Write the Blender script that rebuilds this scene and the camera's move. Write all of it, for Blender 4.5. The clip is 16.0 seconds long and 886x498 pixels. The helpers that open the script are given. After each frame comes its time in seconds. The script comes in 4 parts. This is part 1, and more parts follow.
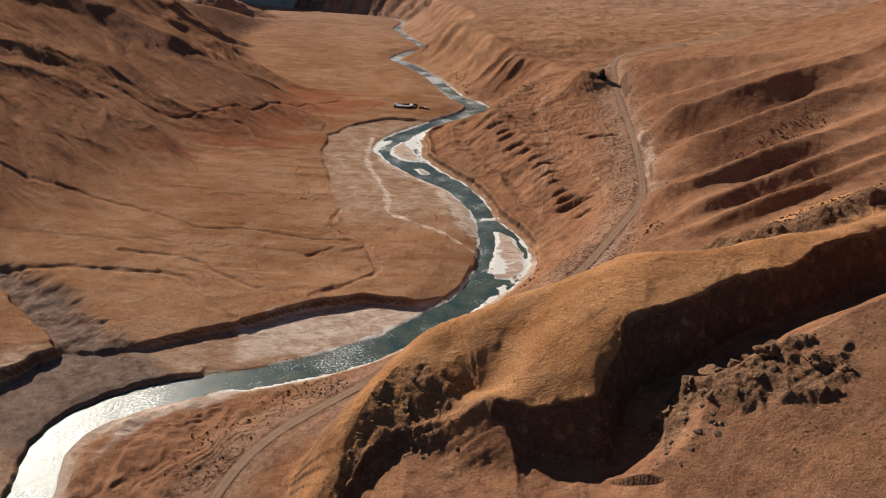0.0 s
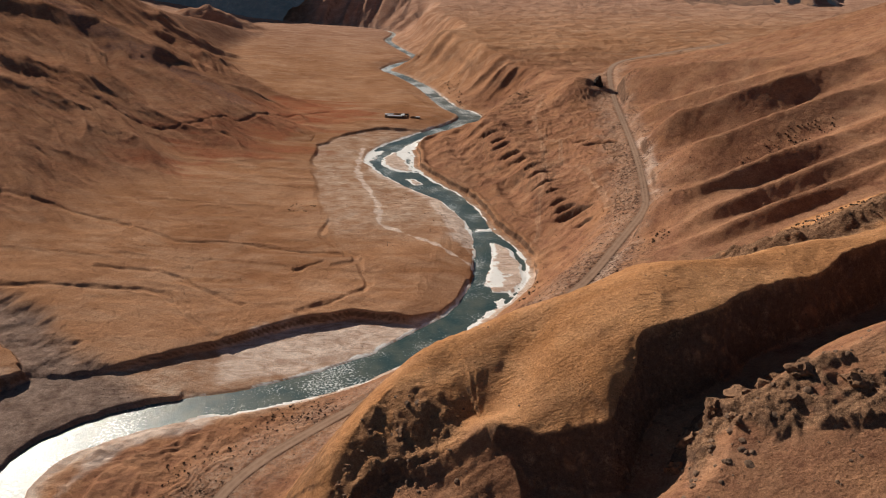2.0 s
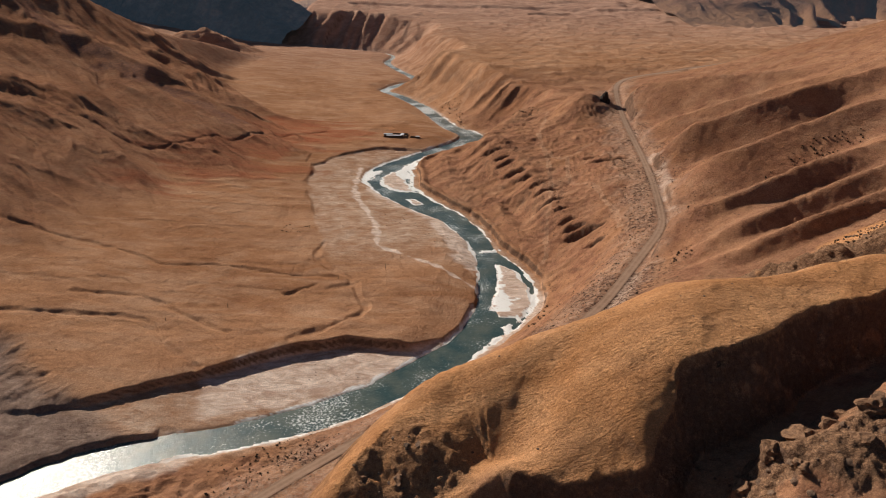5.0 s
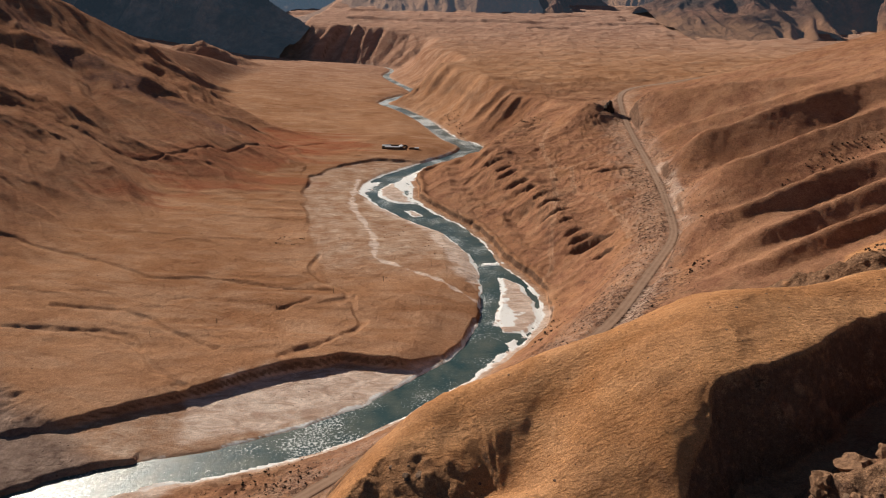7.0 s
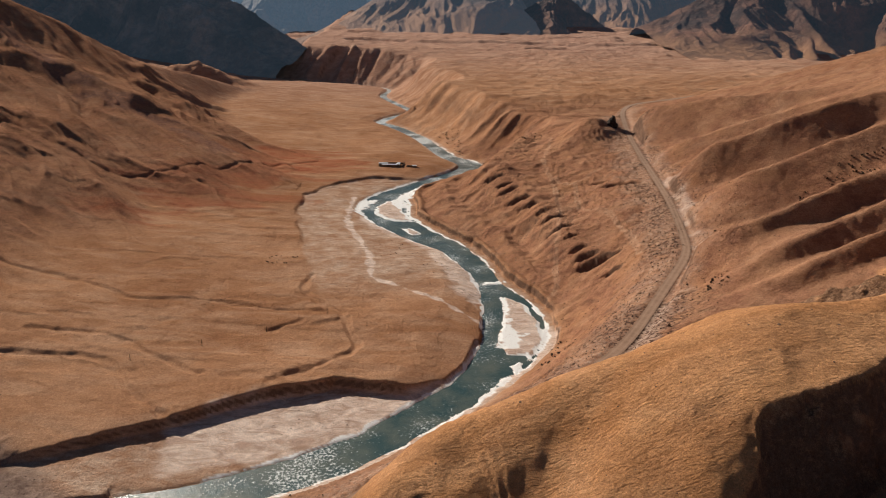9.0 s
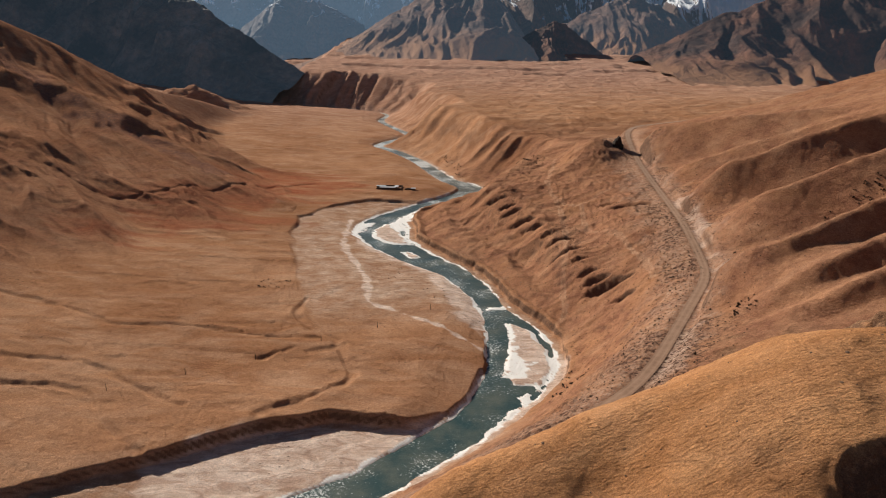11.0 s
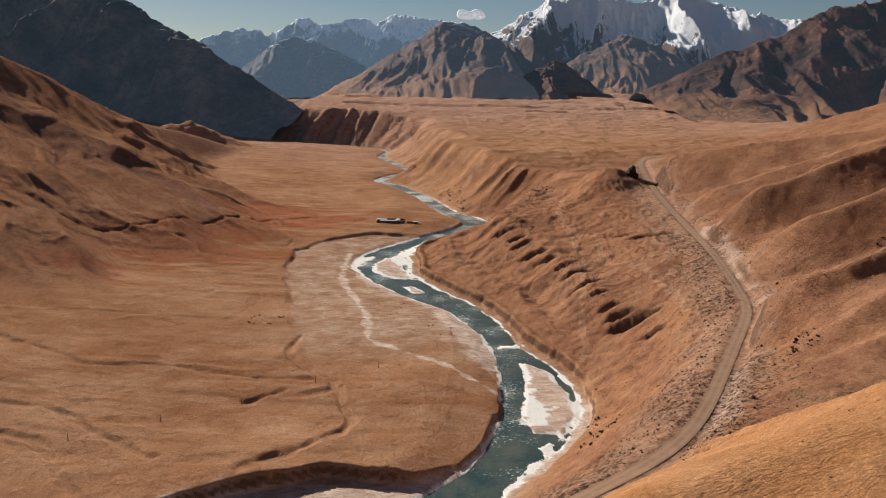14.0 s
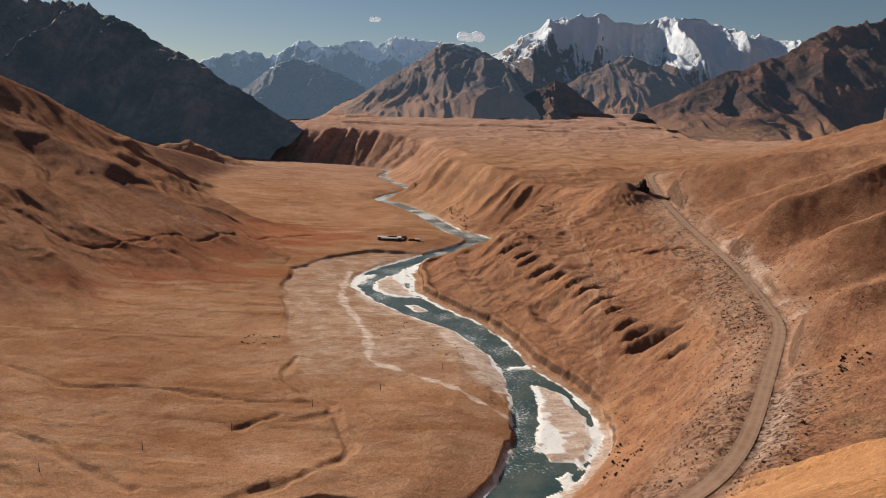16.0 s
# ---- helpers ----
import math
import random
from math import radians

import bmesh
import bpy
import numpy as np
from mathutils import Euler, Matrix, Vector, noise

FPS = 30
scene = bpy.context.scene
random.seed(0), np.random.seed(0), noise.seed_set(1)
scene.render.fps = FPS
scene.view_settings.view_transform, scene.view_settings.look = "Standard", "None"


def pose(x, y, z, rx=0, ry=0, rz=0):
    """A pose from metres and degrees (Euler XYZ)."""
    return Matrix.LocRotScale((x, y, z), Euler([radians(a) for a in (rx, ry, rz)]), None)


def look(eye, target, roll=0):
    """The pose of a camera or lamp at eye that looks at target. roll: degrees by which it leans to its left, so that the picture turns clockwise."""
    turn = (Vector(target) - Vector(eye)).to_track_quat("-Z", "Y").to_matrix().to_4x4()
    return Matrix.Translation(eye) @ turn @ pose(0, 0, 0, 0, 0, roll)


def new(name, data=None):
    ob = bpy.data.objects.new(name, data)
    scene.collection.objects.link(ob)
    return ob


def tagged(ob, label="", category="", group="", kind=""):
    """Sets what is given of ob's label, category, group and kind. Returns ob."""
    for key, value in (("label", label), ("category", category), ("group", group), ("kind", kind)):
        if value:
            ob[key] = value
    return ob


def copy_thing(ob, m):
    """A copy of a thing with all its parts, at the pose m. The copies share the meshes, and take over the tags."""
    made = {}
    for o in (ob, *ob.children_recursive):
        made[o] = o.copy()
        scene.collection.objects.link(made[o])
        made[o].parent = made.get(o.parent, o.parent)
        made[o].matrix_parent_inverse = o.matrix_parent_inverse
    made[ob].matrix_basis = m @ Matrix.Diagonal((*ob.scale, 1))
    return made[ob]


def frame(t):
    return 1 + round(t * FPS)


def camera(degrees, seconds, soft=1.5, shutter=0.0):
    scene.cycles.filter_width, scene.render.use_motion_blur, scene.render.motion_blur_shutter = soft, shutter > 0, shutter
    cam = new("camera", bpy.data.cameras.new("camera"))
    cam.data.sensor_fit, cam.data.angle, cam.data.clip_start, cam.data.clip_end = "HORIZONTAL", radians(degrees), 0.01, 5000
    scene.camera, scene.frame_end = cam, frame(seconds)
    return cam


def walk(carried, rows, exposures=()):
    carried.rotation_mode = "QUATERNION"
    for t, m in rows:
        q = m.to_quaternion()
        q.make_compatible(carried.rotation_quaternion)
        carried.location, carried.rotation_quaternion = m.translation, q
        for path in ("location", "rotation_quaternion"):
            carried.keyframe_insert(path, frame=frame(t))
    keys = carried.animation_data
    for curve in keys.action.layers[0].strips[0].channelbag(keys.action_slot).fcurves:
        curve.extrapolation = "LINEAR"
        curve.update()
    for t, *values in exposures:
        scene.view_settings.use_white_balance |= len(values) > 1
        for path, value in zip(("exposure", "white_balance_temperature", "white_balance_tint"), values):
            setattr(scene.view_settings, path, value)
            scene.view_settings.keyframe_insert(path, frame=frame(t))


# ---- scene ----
# Camera: a drone that sinks and glides up the valley while it tilts up.
cam = camera(62.81, 16.0, soft=1.0)
PATH = [  # seconds, x, y, z, pitch, yaw to the left, roll
    (0, 0.01, -0.00, 299.99, -24.973, 0.001, 1.310),
    (0.5, -0.57, 7.35, 296.44, -24.697, -0.214, 1.235),
    (1, -0.75, 14.46, 292.75, -24.440, -0.459, 1.143),
    (1.5, -1.03, 21.57, 289.05, -24.174, -0.625, 1.049),
    (2, -1.14, 27.96, 285.87, -23.895, -0.585, 0.986),
    (2.5, -1.29, 34.50, 282.56, -23.552, -0.553, 0.948),
    (3, -1.81, 40.63, 279.19, -23.199, -0.572, 0.913),
    (3.5, -2.03, 47.13, 275.55, -22.845, -0.565, 0.839),
    (4, -2.27, 53.31, 272.08, -22.503, -0.561, 0.809),
    (6.5, -3.31, 85.72, 254.30, -20.857, -0.590, 0.711),
    (7, -3.79, 91.91, 250.88, -20.535, -0.635, 0.689),
    (7.5, -4.11, 98.58, 247.32, -20.183, -0.685, 0.672),
    (8, -4.53, 105.63, 243.47, -19.823, -0.733, 0.648),
    (8.5, -4.92, 112.55, 239.91, -19.275, -0.797, 0.631),
    (9, -5.29, 119.10, 236.31, -18.723, -0.842, 0.637),
    (11.5, -9.46, 157.53, 218.31, -15.965, -1.101, 0.835),
    (12, -10.37, 165.28, 214.71, -15.412, -1.104, 0.846),
    (12.5, -11.02, 173.58, 211.29, -14.864, -1.091, 0.832),
    (13, -11.97, 181.29, 207.66, -14.336, -1.088, 0.802),
    (13.5, -13.02, 189.50, 204.19, -13.788, -1.109, 0.793),
    (14, -14.04, 197.06, 200.73, -13.253, -1.123, 0.800),
    (14.5, -14.87, 204.56, 197.40, -12.748, -1.099, 0.747),
    (15, -15.71, 211.88, 194.28, -12.286, -1.102, 0.719),
    (15.5, -16.50, 219.74, 190.84, -11.830, -1.107, 0.728),
    (16, -17.55, 226.98, 187.63, -11.459, -1.112, 0.692),
]
walk(cam, [(t, pose(x, y, z, 0, 0, yaw) @ pose(0, 0, 0, 90 + pitch, 0, 0) @ pose(0, 0, 0, 0, 0, roll)) for t, x, y, z, pitch, yaw, roll in PATH],
     [(0, -0.63), (3, -0.60), (7, -0.54), (16, -0.46)])

# ---- sky and sun ----
SUN_AZ, SUN_EL = 38.0, 26.0  # degrees to the left of the valley's way (+y), and above the horizon
world = bpy.data.worlds.new("sky")
scene.world = world
world.use_nodes = True
wn = world.node_tree
sky = wn.nodes.new("ShaderNodeTexSky")
sky.sky_type, sky.sun_disc = "NISHITA", False
sky.sun_elevation, sky.sun_rotation = radians(SUN_EL), radians(-SUN_AZ)
sky.altitude, sky.dust_density, sky.air_density, sky.ozone_density = 1500, 0.5, 1.0, 2.0
wn.links.new(sky.outputs[0], wn.nodes["Background"].inputs[0])
wn.nodes["Background"].inputs[1].default_value = 0.060
sun = new("sun", bpy.data.lights.new("sun", "SUN"))
sun.data.energy, sun.data.angle, sun.data.color = 9.2, radians(0.55), (1.0, 0.92, 0.80)
sun_way = Vector((-math.sin(radians(SUN_AZ)) * math.cos(radians(SUN_EL)), math.cos(radians(SUN_AZ)) * math.cos(radians(SUN_EL)), math.sin(radians(SUN_EL))))
sun.matrix_world = look(sun_way * 900, (0, 0, 0))

# ---- materials ----


class Nodes:
    """Short hand for a material's node tree."""

    def __init__(self, name):
        self.mat = bpy.data.materials.new(name)
        self.mat.use_nodes = True
        self.tree = self.mat.node_tree
        self.bsdf = self.tree.nodes["Principled BSDF"]

    def add(self, kind, **inputs):
        n = self.tree.nodes.new("ShaderNode" + kind)
        for key, v in inputs.items():
            self.put(n.inputs[key.replace("_", " ")], v)
        return n

    def put(self, socket, v):
        if isinstance(v, bpy.types.NodeSocket):
            self.tree.links.new(v, socket)
        elif isinstance(v, tuple) and len(v) == 3 and socket.type == "RGBA":
            socket.default_value = (*v, 1)
        else:
            socket.default_value = v

    def place(self):
        return self.add("NewGeometry").outputs["Position"]

    def noise(self, scale, detail=4.0, rough=0.55, at=None, stretch=None, warp=0.0):
        at = at or self.place()
        if stretch:
            m = self.add("Mapping", Vector=at)
            m.inputs["Rotation"].default_value = (0, 0, radians(stretch[3]) if len(stretch) > 3 else 0)
            m.inputs["Scale"].default_value = stretch[:3]
            at = m.outputs[0]
        return self.add("TexNoise", Vector=at, Scale=scale, Detail=detail, Roughness=rough, Distortion=warp).outputs["Fac"]

    def cells(self, scale, feature="F1"):
        n = self.add("TexVoronoi", Vector=self.place(), Scale=scale)
        n.feature = feature
        return n.outputs["Distance"]

    def span(self, v, a, b, lo=0.0, hi=1.0):
        n = self.add("MapRange", Value=v, From_Min=a, From_Max=b, To_Min=lo, To_Max=hi)
        return n.outputs[0]

    def mask(self, name):
        n = self.add("Attribute")
        n.attribute_name = name
        return n.outputs["Fac"]

    def math(self, op, a, b=0.0):
        n = self.add("Math")
        n.operation = op
        self.put(n.inputs[0], a), self.put(n.inputs[1], b)
        return n.outputs[0]

    def mix(self, fac, a, b, mode="MIX"):
        n = self.add("Mix")
        n.data_type, n.blend_type = "RGBA", mode
        self.put(n.inputs[0], fac), self.put(n.inputs[6], a), self.put(n.inputs[7], b)
        return n.outputs[2]

    def bump(self, height, distance, strength=1.0, normal=None):
        n = self.add("Bump", Height=height, Distance=distance, Strength=strength)
        if normal:
            self.put(n.inputs["Normal"], normal)
        return n.outputs[0]

    def done(self, colour, rough=0.9, normal=None, **more):
        self.put(self.bsdf.inputs["Base Color"], colour)
        self.put(self.bsdf.inputs["Roughness"], rough)
        if normal:
            self.put(self.bsdf.inputs["Normal"], normal)
        for key, v in more.items():
            self.put(self.bsdf.inputs[key.replace("_", " ")], v)
        return self.mat


def ground_material():
    n = Nodes("ground")
    big, mid, small = n.noise(0.007, 5), n.noise(0.045, 6, 0.62), n.noise(0.7, 6, 0.7)
    tuft = n.noise(2.2, 4, 0.7)
    streak = n.noise(0.028, 5, 0.58, stretch=(0.55, 1.4, 1.0, 12.0), warp=1.2)
    c = n.mix(n.span(big, 0.38, 0.62), (0.29, 0.130, 0.060), (0.385, 0.190, 0.095))
    c = n.mix(n.span(streak, 0.44, 0.66, 0, 0.65), c, (0.43, 0.240, 0.135))
    c = n.mix(n.span(mid, 0.47, 0.68, 0, 0.32), c, (0.20, 0.082, 0.040))
    c = n.mix(n.math("MULTIPLY", n.mask("rust"), n.span(streak, 0.35, 0.65, 0.25, 0.95)), c, (0.29, 0.085, 0.038))
    c = n.mix(n.math("MULTIPLY", n.mask("gold"), n.span(mid, 0.40, 0.72, 0.95, 0.55)), c, n.mix(n.span(streak, 0.35, 0.65), (0.405, 0.176, 0.068), (0.53, 0.252, 0.107)))
    # red-brown slopes; shade of foothills and near crag is painted in with it
    c = n.mix(n.math("MULTIPLY", n.mask("russet_shade"), n.span(mid, 0.35, 0.65, 0.35, 0.85)), c, n.mix(n.span(n.noise(0.12, 6, 0.7), 0.4, 0.62), (0.185, 0.077, 0.044), (0.295, 0.132, 0.069)))
    grit = n.noise(0.09, 6, 0.65, stretch=(0.6, 1.4, 1.0, -25.0), warp=1.0)
    gr = n.mix(n.span(grit, 0.36, 0.62), (0.32, 0.180, 0.108), (0.54, 0.370, 0.250))
    c = n.mix(n.math("MULTIPLY", n.mask("gravel"), n.span(mid, 0.36, 0.62, 1.0, 0.25)), c, gr)
    c = n.mix(n.math("MULTIPLY", n.mask("pale"), n.span(small, 0.25, 0.55, 0.5, 0.95)), c, n.mix(n.span(grit, 0.38, 0.6), (0.48, 0.32, 0.225), (0.72, 0.55, 0.42)))
    c = n.mix(n.math("MULTIPLY", n.mask("track"), n.span(mid, 0.3, 0.6, 0.9, 0.3)), c, (0.44, 0.25, 0.145))
    silt = n.mix(n.span(n.noise(0.12, 6, 0.65), 0.35, 0.65), (0.13, 0.082, 0.06), (0.27, 0.18, 0.13))
    c = n.mix(n.math("MULTIPLY", n.mask("silt"), 0.9), c, silt)
    c = n.mix(n.math("MULTIPLY", n.mask("stony"), n.span(n.noise(0.25, 6, 0.7), 0.34, 0.60, 0.0, 0.7)), c, (0.15, 0.078, 0.062))
    crease = n.math("ABSOLUTE", n.math("SUBTRACT", n.noise(0.009, 4, 0.5, stretch=(0.6, 1.3, 1.0, 20.0), warp=0.8), 0.5))
    crease = n.math("MULTIPLY", n.span(crease, 0.007, 0.002), n.span(n.noise(0.02, 3), 0.50, 0.58))
    c = n.mix(n.math("MULTIPLY", crease, 0.15), c, (0.10, 0.048, 0.03))
    # pale pink haze of the distance, painted into the plain's colour
    c = n.mix(n.math("MULTIPLY", n.mask("far_haze"), 0.7), c, n.mix(n.span(streak, 0.4, 0.6), (0.36, 0.20, 0.14), (0.49, 0.295, 0.205)))
    rock = n.mix(n.span(n.noise(0.55, 7, 0.75), 0.36, 0.64), (0.12, 0.060, 0.034), (0.33, 0.175, 0.092))
    c = n.mix(n.mask("wild"), c, rock)
    c = n.mix(n.math("MULTIPLY", n.mask("verge"), n.span(small, 0.35, 0.60, 0.0, 0.9)), c, n.mix(n.span(n.noise(0.3, 5, 0.7), 0.4, 0.6), (0.20, 0.115, 0.075), (0.46, 0.32, 0.22)))
    c = n.mix(n.math("MULTIPLY", n.mask("scrub"), n.span(n.noise(0.40, 5, 0.72), 0.49, 0.58)), c, (0.10, 0.052, 0.034))
    # steep faces take a darker rock tone, painted to deepen their shade
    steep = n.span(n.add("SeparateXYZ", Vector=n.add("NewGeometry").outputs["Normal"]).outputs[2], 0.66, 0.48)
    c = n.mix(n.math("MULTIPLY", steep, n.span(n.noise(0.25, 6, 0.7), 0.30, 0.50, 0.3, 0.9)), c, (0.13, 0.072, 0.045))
    c = n.mix(n.span(small, 0.40, 0.64, 0.0, 0.5), c, n.mix(1.0, c, (0.52, 0.46, 0.42), "MULTIPLY"))
    c = n.mix(n.span(tuft, 0.44, 0.62, 0.0, 0.65), c, n.mix(1.0, c, (1.6, 1.55, 1.4), "MULTIPLY"))
    patchy = n.noise(0.22, 5, 0.7)
    c = n.mix(n.span(patchy, 0.52, 0.70, 0.0, 0.32), c, n.mix(1.0, c, (0.5, 0.45, 0.42), "MULTIPLY"))
    c = n.mix(n.span(patchy, 0.46, 0.30, 0.0, 0.25), c, n.mix(1.0, c, (1.5, 1.45, 1.35), "MULTIPLY"))
    spots = n.math("MULTIPLY", n.span(n.cells(0.22), 0.16, 0.10), n.span(n.noise(0.02, 4), 0.52, 0.62))
    c = n.mix(n.math("MULTIPLY", spots, 0.8), c, (0.085, 0.05, 0.033))
    c = n.mix(1.0, c, (1.10, 1.21, 1.42), "MULTIPLY")  # even pale tint over everything, strongest in blue
    ice = n.math("MULTIPLY", n.mask("ice"), n.span(n.noise(0.6, 5, 0.65), 0.30, 0.40))
    c = n.mix(ice, c, (0.93, 0.91, 0.88))
    b = n.bump(n.noise(0.8, 6, 0.74), 1.3, 0.9)
    craggy = n.math("ADD", 0.5, n.math("MAXIMUM", n.mask("scrub"), n.mask("wild")))
    b = n.bump(n.math("MULTIPLY", n.noise(0.16, 6, 0.65), craggy), 2.6, 0.8, b)
    b = n.bump(crease, -0.1, 1.0, b)
    tread = n.noise(0.42, 4, 0.6, stretch=(0.7, 1.9, 1.0, 28.0), warp=0.8)  # trodden grass steps on the golden slopes
    b = n.bump(n.math("MULTIPLY", tread, n.mask("gold")), 2.2, 0.6, b)
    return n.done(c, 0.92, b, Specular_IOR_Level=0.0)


def water_material():
    n = Nodes("water")
    deep = n.mix(n.span(n.noise(0.05, 5, 0.6), 0.38, 0.66), (0.030, 0.062, 0.062), (0.10, 0.115, 0.095))
    reach = n.span(n.add("SeparateXYZ", Vector=n.place()).outputs[1], 950, 1400, 0.0, 0.10)
    rapid = n.math("ADD", n.span(n.noise(0.022, 3), 0.42, 0.62, -0.07, 0.08), reach)
    # white flecks: foam of the rapids, and sun sparkle painted as colour
    foam_glint = n.span(n.math("ADD", n.noise(0.55, 6, 0.72), rapid), 0.56, 0.66, 0.0, 0.9)
    c = n.mix(foam_glint, deep, (0.74, 0.76, 0.74))
    b = n.bump(n.noise(1.3, 5, 0.65), 0.16, 1.0)
    b = n.bump(n.noise(0.35, 3, 0.5), 0.25, 0.8, b)
    return n.done(c, 0.30, b, IOR=1.33)


def road_material():
    n = Nodes("road_gravel")
    c = n.mix(n.span(n.noise(0.2, 5, 0.6), 0.35, 0.65), (0.26, 0.15, 0.095), (0.36, 0.22, 0.145))
    c = n.mix(n.span(n.noise(2.5, 4, 0.7), 0.4, 0.8, 0, 0.5), c, (0.17, 0.11, 0.08))
    c = n.mix(n.math("MULTIPLY", n.mask("rut"), 0.6), c, (0.42, 0.27, 0.18))
    return n.done(c, 0.9, n.bump(n.noise(3.0, 4, 0.7), 0.06), Specular_IOR_Level=0.2)


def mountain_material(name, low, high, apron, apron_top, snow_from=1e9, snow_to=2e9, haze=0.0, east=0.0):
    """Rock with scree aprons in the plain's colour below and snow above; east: how much lower the snow lies towards +x.
    Haze: blue emission that paints the air's glow onto far rock.
    """
    n = Nodes(name)
    at = n.add("SeparateXYZ", Vector=n.place()).outputs
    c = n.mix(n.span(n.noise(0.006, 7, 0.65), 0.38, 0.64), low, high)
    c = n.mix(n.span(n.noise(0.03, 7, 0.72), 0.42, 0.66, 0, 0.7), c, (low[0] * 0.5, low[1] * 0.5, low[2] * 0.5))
    foot = n.math("ADD", at[2], n.math("MULTIPLY", n.math("SUBTRACT", n.noise(0.01, 6, 0.6), 0.5), 130.0))
    c = n.mix(n.span(foot, apron_top, apron_top - 70), c, apron)
    line = n.math("ADD", at[2], n.math("MULTIPLY", n.math("SUBTRACT", n.noise(0.010, 8, 0.70), 0.5), 620.0))
    line = n.math("ADD", line, n.math("MULTIPLY", n.math("SUBTRACT", at[0], 900.0), east))
    flat = n.add("SeparateXYZ", Vector=n.add("NewGeometry").outputs["Normal"]).outputs[2]
    line = n.math("ADD", line, n.math("MULTIPLY", flat, 420.0))
    c = n.mix(n.span(line, snow_from, snow_to), c, (0.86, 0.88, 0.92))
    b = n.bump(n.noise(0.02, 8, 0.72), 38.0, 0.9)
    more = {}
    # air haze, painted on as a blue glow of the rock
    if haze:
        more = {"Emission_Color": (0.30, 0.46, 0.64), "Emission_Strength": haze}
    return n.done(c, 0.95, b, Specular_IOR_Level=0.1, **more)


GROUND, WATER, ROADWAY = ground_material(), water_material(), road_material()
# ---- the lie of the land ----
# The plan is drawn in units of U metres; land() gives the height, also in plan units.
U = 1.5


def lattice(ix, iy, seed):
    h = ix * np.uint32(374761393) + iy * np.uint32(668265263) + np.uint32(seed * 974634777 & 0xFFFFFFFF)
    h = (h ^ (h >> np.uint32(13))) * np.uint32(1274126177)
    return ((h ^ (h >> np.uint32(16))) & np.uint32(0xFFFF)).astype(np.float32) * np.float32(1 / 65535.0)


def grain(x, y, seed=0):
    """Smooth noise from -1 to 1."""
    bx, by = np.floor(x), np.floor(y)
    fx, fy = (x - bx).astype(np.float32), (y - by).astype(np.float32)
    ix, iy = bx.astype(np.int32).view(np.uint32), by.astype(np.int32).view(np.uint32)
    fx, fy = fx * fx * fx * (fx * (fx * 6 - 15) + 10), fy * fy * fy * (fy * (fy * 6 - 15) + 10)
    a, b = lattice(ix, iy, seed), lattice(ix + np.uint32(1), iy, seed)
    c, d = lattice(ix, iy + np.uint32(1), seed), lattice(ix + np.uint32(1), iy + np.uint32(1), seed)
    return 2 * (a + (b - a) * fx + (c - a) * fy + (a - b - c + d) * fx * fy) - 1


def fbm(x, y, octaves=4, seed=0, gain=0.5):
    out, amp = 0.0, 1.0
    for k in range(octaves):
        out, amp = out + amp * grain(x, y, seed + k), amp * gain
        x, y = 1.94 * x + 0.46 * y + 7.3, -0.46 * x + 1.94 * y + 3.1
    return out


def ridged(x, y, octaves=4, seed=0, gain=0.5):
    """Sharp crests at 1, hollows at 0."""
    out, amp, total = 0.0, 1.0, 0.0
    for k in range(octaves):
        out, total = out + amp * (1 - np.abs(grain(x, y, seed + k))), total + amp
        amp *= gain
        x, y = 1.94 * x + 0.46 * y + 7.3, -0.46 * x + 1.94 * y + 3.1
    return out / total


def step(a, b, v):
    t = np.clip((v - a) / (b - a), 0, 1)
    return t * t * (3 - 2 * t)


def along(line, x, y):
    """Distance to a line of rows (x, y, value...), the side (+1: right of its way), the values there and the way along it."""
    line = np.array(line, float)
    best = np.full(x.shape, 1e18)
    side, way = np.zeros(x.shape), np.zeros(x.shape)
    vals = [np.zeros(x.shape) for _ in range(line.shape[1] - 2)]
    gone = 0.0
    # stretches that cannot be the nearest to any of these points are passed over
    mx, my = (x.min() + x.max()) / 2, (y.min() + y.max()) / 2
    reach = 2 * math.hypot(x.max() - mx, y.max() - my) + 1e-6
    ends = line[1:, :2] - line[:-1, :2]
    t = np.clip(((mx - line[:-1, 0]) * ends[:, 0] + (my - line[:-1, 1]) * ends[:, 1]) / (ends**2).sum(1), 0, 1)
    apart = np.hypot(mx - line[:-1, 0] - t * ends[:, 0], my - line[:-1, 1] - t * ends[:, 1])
    for p, q, gap in zip(line[:-1], line[1:], apart - apart.min()):
        e = q[:2] - p[:2]
        n = math.hypot(*e)
        if gap > reach:
            gone += n
            continue
        t = np.clip(((x - p[0]) * e[0] + (y - p[1]) * e[1]) / n**2, 0, 1)
        dx, dy = x - p[0] - t * e[0], y - p[1] - t * e[1]
        d2 = dx * dx + dy * dy
        near = d2 < best
        best = np.where(near, d2, best)
        side = np.where(near, np.sign(e[1] * dx - e[0] * dy), side)
        way = np.where(near, gone + t * n, way)
        for k in range(len(vals)):
            vals[k] = np.where(near, p[2 + k] + t * (q[2 + k] - p[2 + k]), vals[k])
        gone += n
    return np.sqrt(best), side, vals, way


